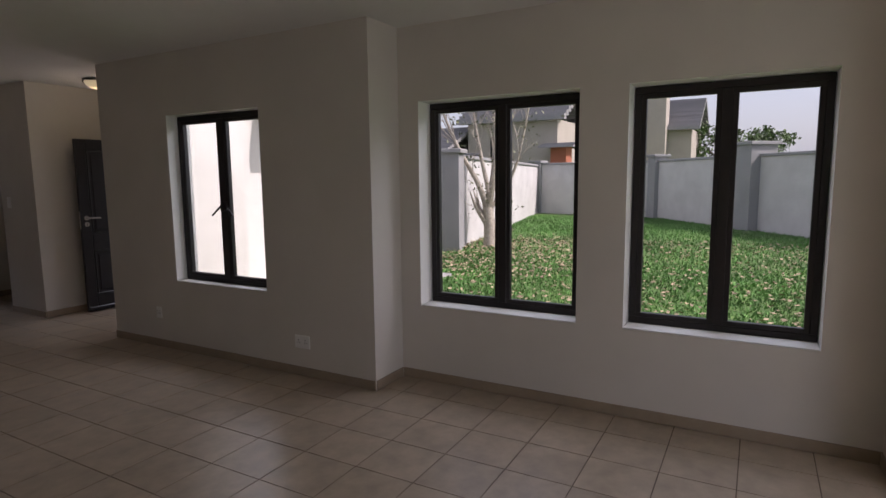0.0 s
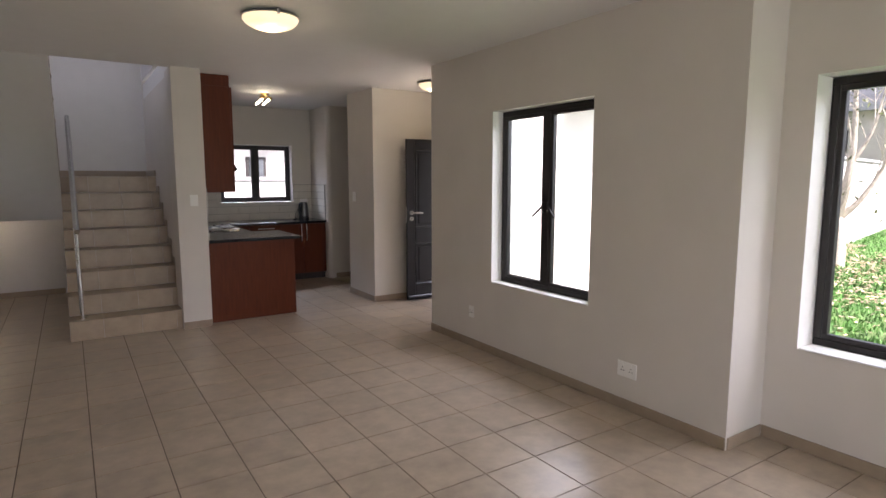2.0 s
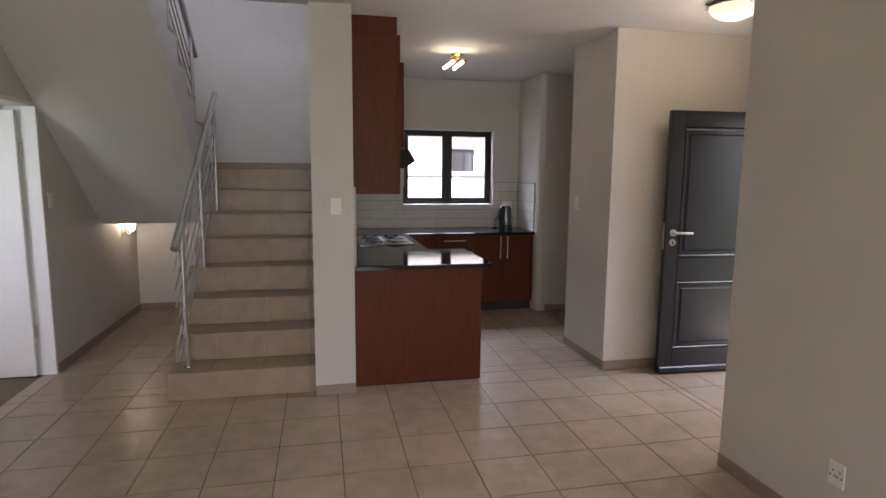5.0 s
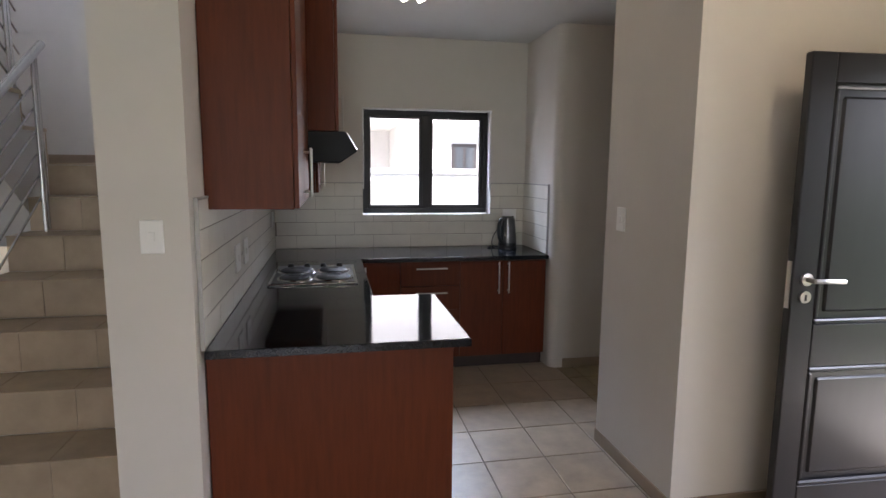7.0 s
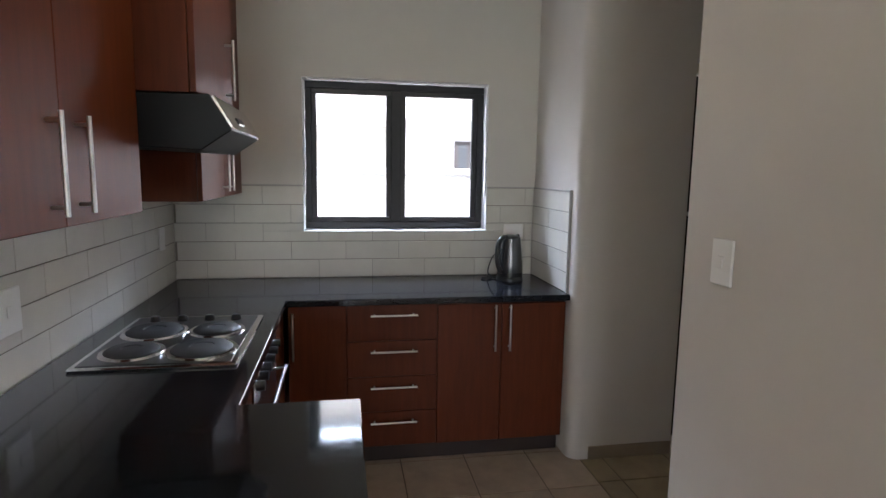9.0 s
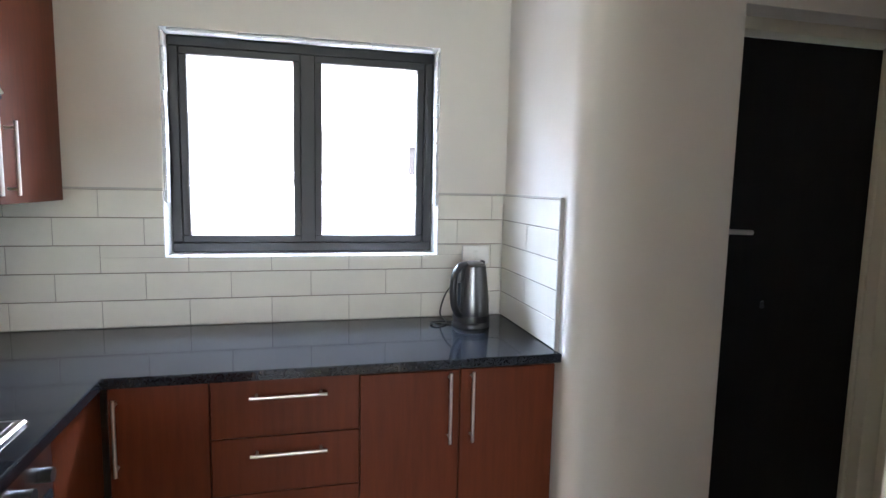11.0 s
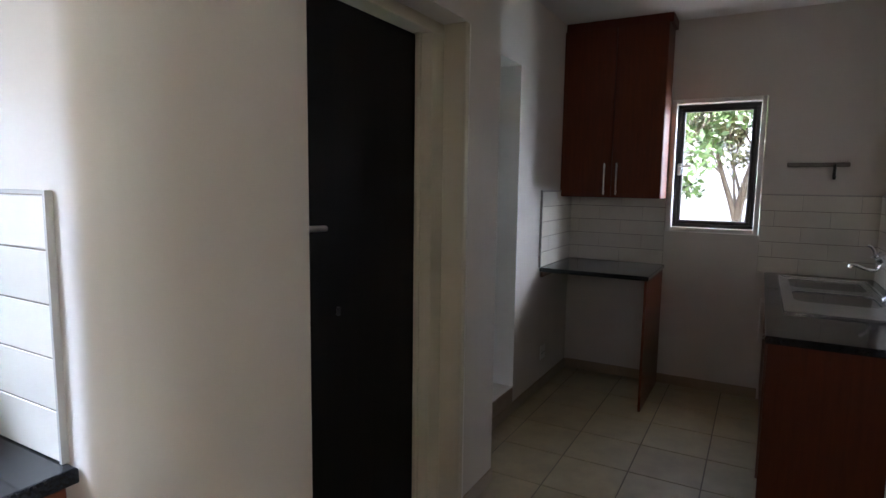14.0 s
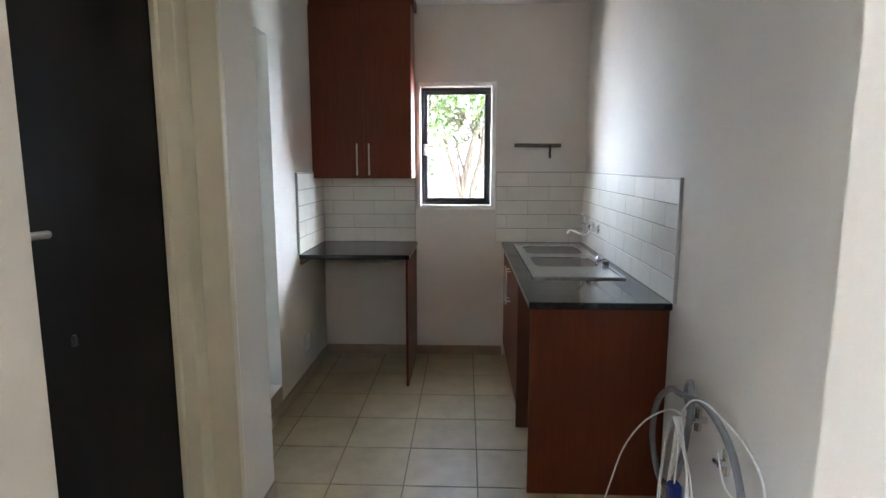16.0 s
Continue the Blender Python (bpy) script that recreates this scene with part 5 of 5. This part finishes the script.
def boundary(name, x0, y0, x1, y1, h, piers, material, label):
    """Plastered garden wall with a coping and raised square piers at given fractions."""
    B = thing(name, (x0, y0, -0.13), label, "boundary wall", kind="structure")
    d = Vector((x1 - x0, y1 - y0, 0))
    L = d.length
    m = Matrix.Translation((x0, y0, -0.15)) @ Matrix.Rotation(math.atan2(d.y, d.x), 4, 'Z')
    part("wall_panel", box(bmesh.new(), 0, L, -0.11, 0.11, 0, h, m=m), M[material], B)
    part("coping", box(bmesh.new(), 0, L, -0.16, 0.16, h + 0.001, h + 0.09, bevel=0.012, m=m), M["fence_dark"], B)
    for f, w, ph in piers:
        p = part("pier", box(bmesh.new(), f * L - w / 2, f * L + w / 2, -w / 2, w / 2, 0, ph, m=m), M["fence_dark"], B, "dark grey plastered pier")
        part("pier_cap", box(bmesh.new(), f * L - w / 2 - 0.07, f * L + w / 2 + 0.07, -w / 2 - 0.07, w / 2 + 0.07, ph + 0.001, ph + 0.10, bevel=0.012, m=m), M["fence_dark"], p)
    return B


boundary("boundary_wall_side", 12.25, 7.24, 25.9, 10.08, 2.14, [(0.0, 0.46, 2.24)], "fence", "grey plastered boundary wall running away from the house")
boundary("boundary_wall_back", 25.9, 10.0, 24.9, 4.9, 2.2, [(0.0, 0.55, 2.3)], "fence", "grey plastered boundary wall closing the lawn")
boundary("boundary_wall_back", 24.9, 4.9, 16.0, -2.0, 2.2, [(0.05, 0.55, 2.40), (0.535, 0.85, 2.55), (0.95, 0.7, 2.45)], "fence", "grey plastered boundary wall with dark piers behind the lawn")
boundary("boundary_wall_north", -6.0, 14.6, 16.0, 14.6, 1.65, [], "housewhite", "white plastered boundary wall behind the kitchen")
# Added wall; its white stands for the bright background behind the tree.
boundary("boundary_wall_east", 18.0, 9.2, 18.0, 16.0, 2.4, [], "housewhite", "added white wall, bright backdrop behind the planted bed")
# The shade under the tree is put into this wall's dark colour.
boundary("boundary_wall_bed", 10.9, 10.75, 17.6, 11.7, 2.1, [(0.0, 0.5, 2.2)], "fence_dark", "plastered wall behind the leafy tree, its shade put into a dark grey")


def tree(name, base, limbs, r0, material, leaf, n_leaf, spread, label, seed, twigs=0, leaf_size=(0.05, 0.11), low=-9.0):
    """Tapered trunk and limbs; leaves in clumps at the outer limbs."""
    rnd = random.Random(seed)
    Tt = thing(name, base, label, "tree")
    b = Vector(base)
    bm = bmesh.new()
    ends = []
    for pts, ra, rb in limbs:
        P = [b + Vector(p) for p in pts]
        tube(bm, P, ra, seg=9, taper=rb)
        ends.append(P)
        for k in range(twigs):
            t = rnd.uniform(0.35, 1.0)
            i = min(int(t * (len(P) - 1)), len(P) - 2)
            s = P[i].lerp(P[i + 1], t * (len(P) - 1) - i)
            d = (P[-1] - P[0]).normalized() + Vector((rnd.uniform(-.9, .9), rnd.uniform(-.9, .9), rnd.uniform(0.0, .8)))
            d.normalize()
            l = rnd.uniform(0.5, 1.1)
            q = s + d * l * 0.5 + Vector((0, 0, 0.05))
            e = s + d * l + Vector((rnd.uniform(-.15, .15), rnd.uniform(-.15, .15), rnd.uniform(0, .2)))
            tube(bm, [s, q, e], rb * 0.8, seg=5, taper=0.004)
            ends.append([s, q, e])
            for kk in range(2):
                d2 = (d + Vector((rnd.uniform(-.8, .8), rnd.uniform(-.8, .8), rnd.uniform(-.2, .7)))).normalized()
                tube(bm, [q, q + d2 * 0.3, q + d2 * rnd.uniform(0.4, 0.7)], 0.008, seg=4, taper=0.003)
    part("trunk", bm, material, Tt, smooth=True)
    if n_leaf:
        vs, fs = [], []
        clumps = []
        for P in ends:
            if P[-1].z < low:
                continue
            for k in range(6):
                clumps.append(P[-1] + Vector((rnd.gauss(0, spread), rnd.gauss(0, spread), rnd.gauss(0, spread * 0.8))))
        for k in range(n_leaf):
            c = rnd.choice(clumps) + Vector((rnd.gauss(0, spread * 0.3), rnd.gauss(0, spread * 0.3), rnd.gauss(0, spread * 0.25)))
            u = Vector((rnd.uniform(-1, 1), rnd.uniform(-1, 1), rnd.uniform(-1, 1))).normalized()
            v = u.orthogonal().normalized()
            v.rotate(Matrix.Rotation(rnd.uniform(0, 6.28), 3, u))
            w = u.cross(v)
            s = rnd.uniform(*leaf_size)
            i = len(vs)
            vs += [tuple(c - v * s - b), tuple(c + w * s * 0.45 - b), tuple(c + v * s - b), tuple(c - w * s * 0.45 - b)]
            fs.append((i, i + 1, i + 2, i + 3))
        me = bpy.data.meshes.new("crown")
        me.from_pydata(vs, [], fs)
        me.materials.append(leaf)
        o = new("crown", me)
        o.parent = Tt
        tagged(o, "", kind="stuff")
    return Tt


tree("garden_tree", (13.1, 6.68, -0.15), [
    ([(0, 0, 0), (0.02, 0.0, 0.5), (0.0, 0.05, 1.0)], 0.16, 0.12),
    ([(0, 0.04, 0.95), (-0.15, 0.25, 1.6), (-0.35, 0.65, 2.4), (-0.6, 1.1, 3.6)], 0.085, 0.02),
    ([(0, 0.04, 0.95), (0.05, -0.08, 1.7), (0.1, -0.10, 2.6), (0.05, -0.05, 3.9)], 0.10, 0.025),
    ([(0, 0.04, 0.90), (0.15, -0.30, 1.35), (0.3, -0.60, 2.1), (0.4, -0.85, 3.4)], 0.065, 0.015),
    ([(0.0, 0.0, 1.3), (-0.1, 0.15, 2.1), (-0.05, 0.35, 3.0), (0.0, 0.5, 3.9)], 0.06, 0.015),
    ([(0.05, -0.07, 1.9), (0.2, -0.35, 2.6), (0.3, -0.5, 3.6)], 0.045, 0.012)],
    0.15, M["bark"], M["leaf2"], 500, 0.35, "bare pale-barked garden tree with forked limbs", 21, twigs=7, leaf_size=(0.03, 0.06))
tree("bed_tree", (12.4, 9.20, -0.15), [
    ([(0, 0.02, 0), (0.0, 0.03, 0.6), (0.0, 0.09, 1.15), (0.0, 0.02, 1.65), (0.02, -0.14, 2.3), (0.05, -0.22, 2.9)], 0.075, 0.035),
    ([(0, -0.05, 0), (0.02, -0.07, 0.7), (0.0, -0.06, 1.25), (0.03, -0.19, 1.75), (0.05, -0.26, 2.3), (0.1, -0.45, 2.8)], 0.065, 0.03),
    ([(0.0, 0.07, 1.0), (-0.02, 0.17, 1.40), (-0.05, 0.30, 1.80), (-0.05, 0.42, 2.25), (-0.1, 0.50, 2.7)], 0.045, 0.018),
    ([(0.0, 0.05, 1.50), (0.1, 0.16, 1.85), (0.1, 0.22, 2.2), (0.1, 0.28, 2.6)], 0.022, 0.010),
    ([(-0.05, 0.30, 1.80), (-0.1, 0.48, 2.0), (-0.1, 0.60, 2.25)], 0.018, 0.008),
    ([(0.03, -0.19, 1.75), (0.0, -0.40, 2.0), (0.0, -0.65, 2.5)], 0.022, 0.010),
    ([(0.02, -0.1, 2.1), (0.1, 0.05, 2.35), (0.1, 0.10, 2.6)], 0.020, 0.010)],
    0.13, M["bark2"], M["leaf2"], 15000, 0.22, "leafy tree with several brown stems outside the scullery", 8, twigs=4, leaf_size=(0.025, 0.05), low=1.85)
tree("bed_tree", (10.97, 10.25, -0.15), [
    ([(0, 0, 0), (0.05, -0.02, 0.5), (0.0, 0.03, 1.0), (-0.05, 0.05, 1.6), (0.0, 0.1, 2.3)], 0.08, 0.035),
    ([(0.02, 0.0, 0.8), (-0.15, -0.22, 1.4), (-0.25, -0.35, 2.1), (-0.3, -0.4, 2.8)], 0.045, 0.015),
    ([(0.0, 0.03, 1.0), (0.2, 0.3, 1.7), (0.3, 0.5, 2.4), (0.3, 0.6, 3.0)], 0.045, 0.015),
    ([(-0.05, 0.05, 1.6), (-0.2, 0.35, 2.1), (-0.3, 0.6, 2.7)], 0.03, 0.012),
    ([(0.0, 0.05, 1.4), (0.15, -0.2, 1.9), (0.2, -0.3, 2.6)], 0.03, 0.012)],
    0.12, M["bark2"], M["leaf"], 9000, 0.30, "dense leafy tree in the planted bed", 14, twigs=3, leaf_size=(0.04, 0.075), low=1.5)
tree("far_tree", (44, 2.9, -0.3), [([(0, 0, 0), (0, 0, 1.5), (0.1, 0.1, 3.0)], 0.25, 0.15), ([(0, 0, 2.5), (0.5, 1.0, 3.2), (0.6, 1.6, 3.9)], 0.12, 0.04),
                                   ([(0, 0, 2.5), (0.3, -1.0, 3.2), (0.4, -1.8, 3.6)], 0.12, 0.04)],
     0.3, M["bark2"], M["leaf"], 3600, 0.75, "round green tree beyond the boundary wall", 31, twigs=3, leaf_size=(0.1, 0.2))


def roof_mesh(x0, x1, y0, y1, z0, z1, along, over=0.5):
    """Gable roof with courses of tiles as small steps."""
    bm = bmesh.new()
    n = 14
    for side in (-1, 1):
        for k in range(n):
            f0, f1 = k / n, (k + 1) / n
            if along == "y":
                c, hw = (x0 + x1) / 2, (x1 - x0) / 2 + over
                a, b = c + side * hw * (1 - f0), c + side * hw * (1 - f1)
                box(bm, a, b, y0 - over, y1 + over, z0 + (z1 - z0) * f0 - 0.05, z0 + (z1 - z0) * f1 + 0.02)
            else:
                c, hw = (y0 + y1) / 2, (y1 - y0) / 2 + over
                a, b = c + side * hw * (1 - f0), c + side * hw * (1 - f1)
                box(bm, x0 - over, x1 + over, a, b, z0 + (z1 - z0) * f0 - 0.05, z0 + (z1 - z0) * f1 + 0.02)
    return bm


def house(name, x0, x1, y0, y1, h, ridge, along, label, wallmat, windows=(), chimney=None):
    Hh = thing(name, ((x0 + x1) / 2, (y0 + y1) / 2, -0.3), label, "house", kind="structure")
    part("wall", bx(x0, x1, y0, y1, -0.6, h), M[wallmat], Hh)
    r = part("roof", roof_mesh(x0, x1, y0, y1, h, ridge, along), M["rooftile"], Hh)
    if chimney:
        part("chimney", bx(*chimney, bevel=0.02), M[wallmat], r)
    for face, s0, s1, z0, z1 in windows:
        def wb(u0, u1, d, lo, hi):
            return bx(x0 - d, x0 + 0.01, u0, u1, lo, hi) if face == "-x" else bx(u0, u1, y0 - d, y0 + 0.01, lo, hi)
        w = part("window", wb(s0, s1, 0.04, z0, z1), M["frame"], Hh)
        m_ = (s0 + s1) / 2
        part("pane", wb(s0 + 0.07, m_ - 0.03, 0.05, z0 + 0.07, z1 - 0.07), M["darkglass"], w)
        part("pane", wb(m_ + 0.03, s1 - 0.07, 0.05, z0 + 0.07, z1 - 0.07), M["darkglass"], w)
    return Hh


house("neighbour_house", 30, 40, 10.4, 15.6, 4.5, 7.6, "y", "beige neighbouring house with a grey tiled roof", "house", [("-x", 13.4, 14.2, 2.4, 3.7)])
house("neighbour_house", 28, 34, 16.2, 22, 2.9, 4.4, "y", "low beige neighbouring house with a dark tiled roof", "house")
house("neighbour_house", 40, 47, 4.9, 6.6, 4.4, 6.6, "y", "beige house gable with a broad chimney beyond the wall", "house", chimney=(38.9, 40.3, 6.3, 8.1, 0, 6.5))
house("garden_building", 28.6, 29.6, 9.5, 10.3, 3.0, 3.2, "y", "low red brick outbuilding beyond the wall", "redbrick")
# white neighbour behind the kitchen
Hn = thing("white_house", (4, 24, -0.3), "white plastered neighbouring house with dark windows and an added upper storey", "house", kind="structure")
part("wall", bx(-8, 4.05, 21.5, 30, -0.3, 2.6), M["housewhite"], Hn)
# Upper storey is unseen, added as a bright wall for the worktop to mirror.
part("upper_wall", bx(-8, 14, 20.2, 30, 3.25, 6.3), M["housewhite"], Hn)
part("wall", bx(4.05, 14, 19.5, 30, -0.3, 2.6), M["housewhite"], Hn)
part("balcony_slab", bx(-9, 15, 19.0, 31, 2.6, 3.249, bevel=0.02), M["housewhite"], Hn)
part("roof", bx(-8.6, 14.6, 19.8, 30.6, 6.302, 6.75, bevel=0.1), M["rooftile"], Hn)
for b in ((5.35, 5.95, 19.44, 19.51, 1.25, 2.2),):
    w_ = part("window", bx(*b), M["frame"], Hn)
    part("pane", bx(b[0] + 0.08, (b[0] + b[1]) / 2 - 0.03, b[2] - 0.01, b[2] + 0.03, b[4] + 0.08, b[5] - 0.08), M["darkglass"], w_)
    part("pane", bx((b[0] + b[1]) / 2 + 0.03, b[1] - 0.08, b[2] - 0.01, b[2] + 0.03, b[4] + 0.08, b[5] - 0.08), M["darkglass"], w_)

# ---- floor tiles, last ----
TILE = {}


def tile_mesh(w, d, material):
    key = (round(w, 3), round(d, 3), material)
    if key not in TILE:
        me = bpy.data.meshes.new("floor_tile")
        g, b, h = 0.0030, 0.0022, 0.0035
        x0, x1, y0, y1 = g, w - g, g, d - g
        vs = []
        for z, i in ((-h, 0), (-b * 0.6, 0), (0, b)):
            vs += [(x0 + i, y0 + i, z), (x1 - i, y0 + i, z), (x1 - i, y1 - i, z), (x0 + i, y1 - i, z)]
        fs = [(8, 9, 10, 11)]
        for r in (0, 4):
            for k in range(4):
                fs.append((r + k, r + (k + 1) % 4, r + 4 + (k + 1) % 4, r + 4 + k))
        me.from_pydata(vs, [], fs)
        me.materials.append(M[material])
        TILE[key] = me
    return TILE[key]


rest = bmesh.new()
rnd = random.Random(7)


def lay(x0, x1, y0, y1, ox, oy, px, py, near, material="tile"):
    """Tiles over a rectangle on a grid; those for which near() holds are single pieces, the others one joined mesh."""
    i0, j0 = math.floor((x0 - ox) / px), math.floor((y0 - oy) / py)
    i = i0
    while ox + i * px < x1:
        j = j0
        while oy + j * py < y1:
            a, b = max(ox + i * px, x0), min(ox + (i + 1) * px, x1)
            c, d = max(oy + j * py, y0), min(oy + (j + 1) * py, y1)
            j += 1
            if b - a < 0.02 or d - c < 0.02:
                continue
            dz = rnd.uniform(-0.0006, 0.0)
            if near(a, c):
                t = new("floor_tile", tile_mesh(b - a, d - c, material))
                t.location = (a, c, dz)
                t.parent = floor_ob
            else:
                bmesh.ops.create_grid(rest, x_segments=1, y_segments=1, size=0.5, matrix=Matrix.Translation(((a + b) / 2, (c + d) / 2, dz)) @ Matrix.Diagonal((b - a - 0.006, d - c - 0.006, 1, 1)))
        i += 1


PX, PY = 0.3475, 0.3655
lay(-0.30, 4.40, -1.2, 8.255, 1.552, 6.193, PX, PY, lambda x, y: y > 3.4 and x > -0.2)
lay(-0.30, 0.80, 8.255, 10.95, 1.552, 6.193, PX, PY, lambda x, y: False)
lay(2.0, 4.26, 8.255, 10.3, 1.552, 6.193, PX, PY, lambda x, y: x > 2.85)
lay(4.40, 5.25, 6.7, 8.255, 1.552, 6.193, PX, PY, lambda x, y: False)
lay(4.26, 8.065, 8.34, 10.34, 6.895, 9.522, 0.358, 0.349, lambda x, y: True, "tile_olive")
ext = bmesh.ops.extrude_face_region(rest, geom=list(rest.faces))
bmesh.ops.translate(rest, verts=[v for v in ext["geom"] if isinstance(v, bmesh.types.BMVert)], vec=(0, 0, -0.0032))
bmesh.ops.recalc_face_normals(rest, faces=rest.faces)
tagged(part("floor_tile_field", rest, M["tile2"], floor_ob), "", kind="stuff")
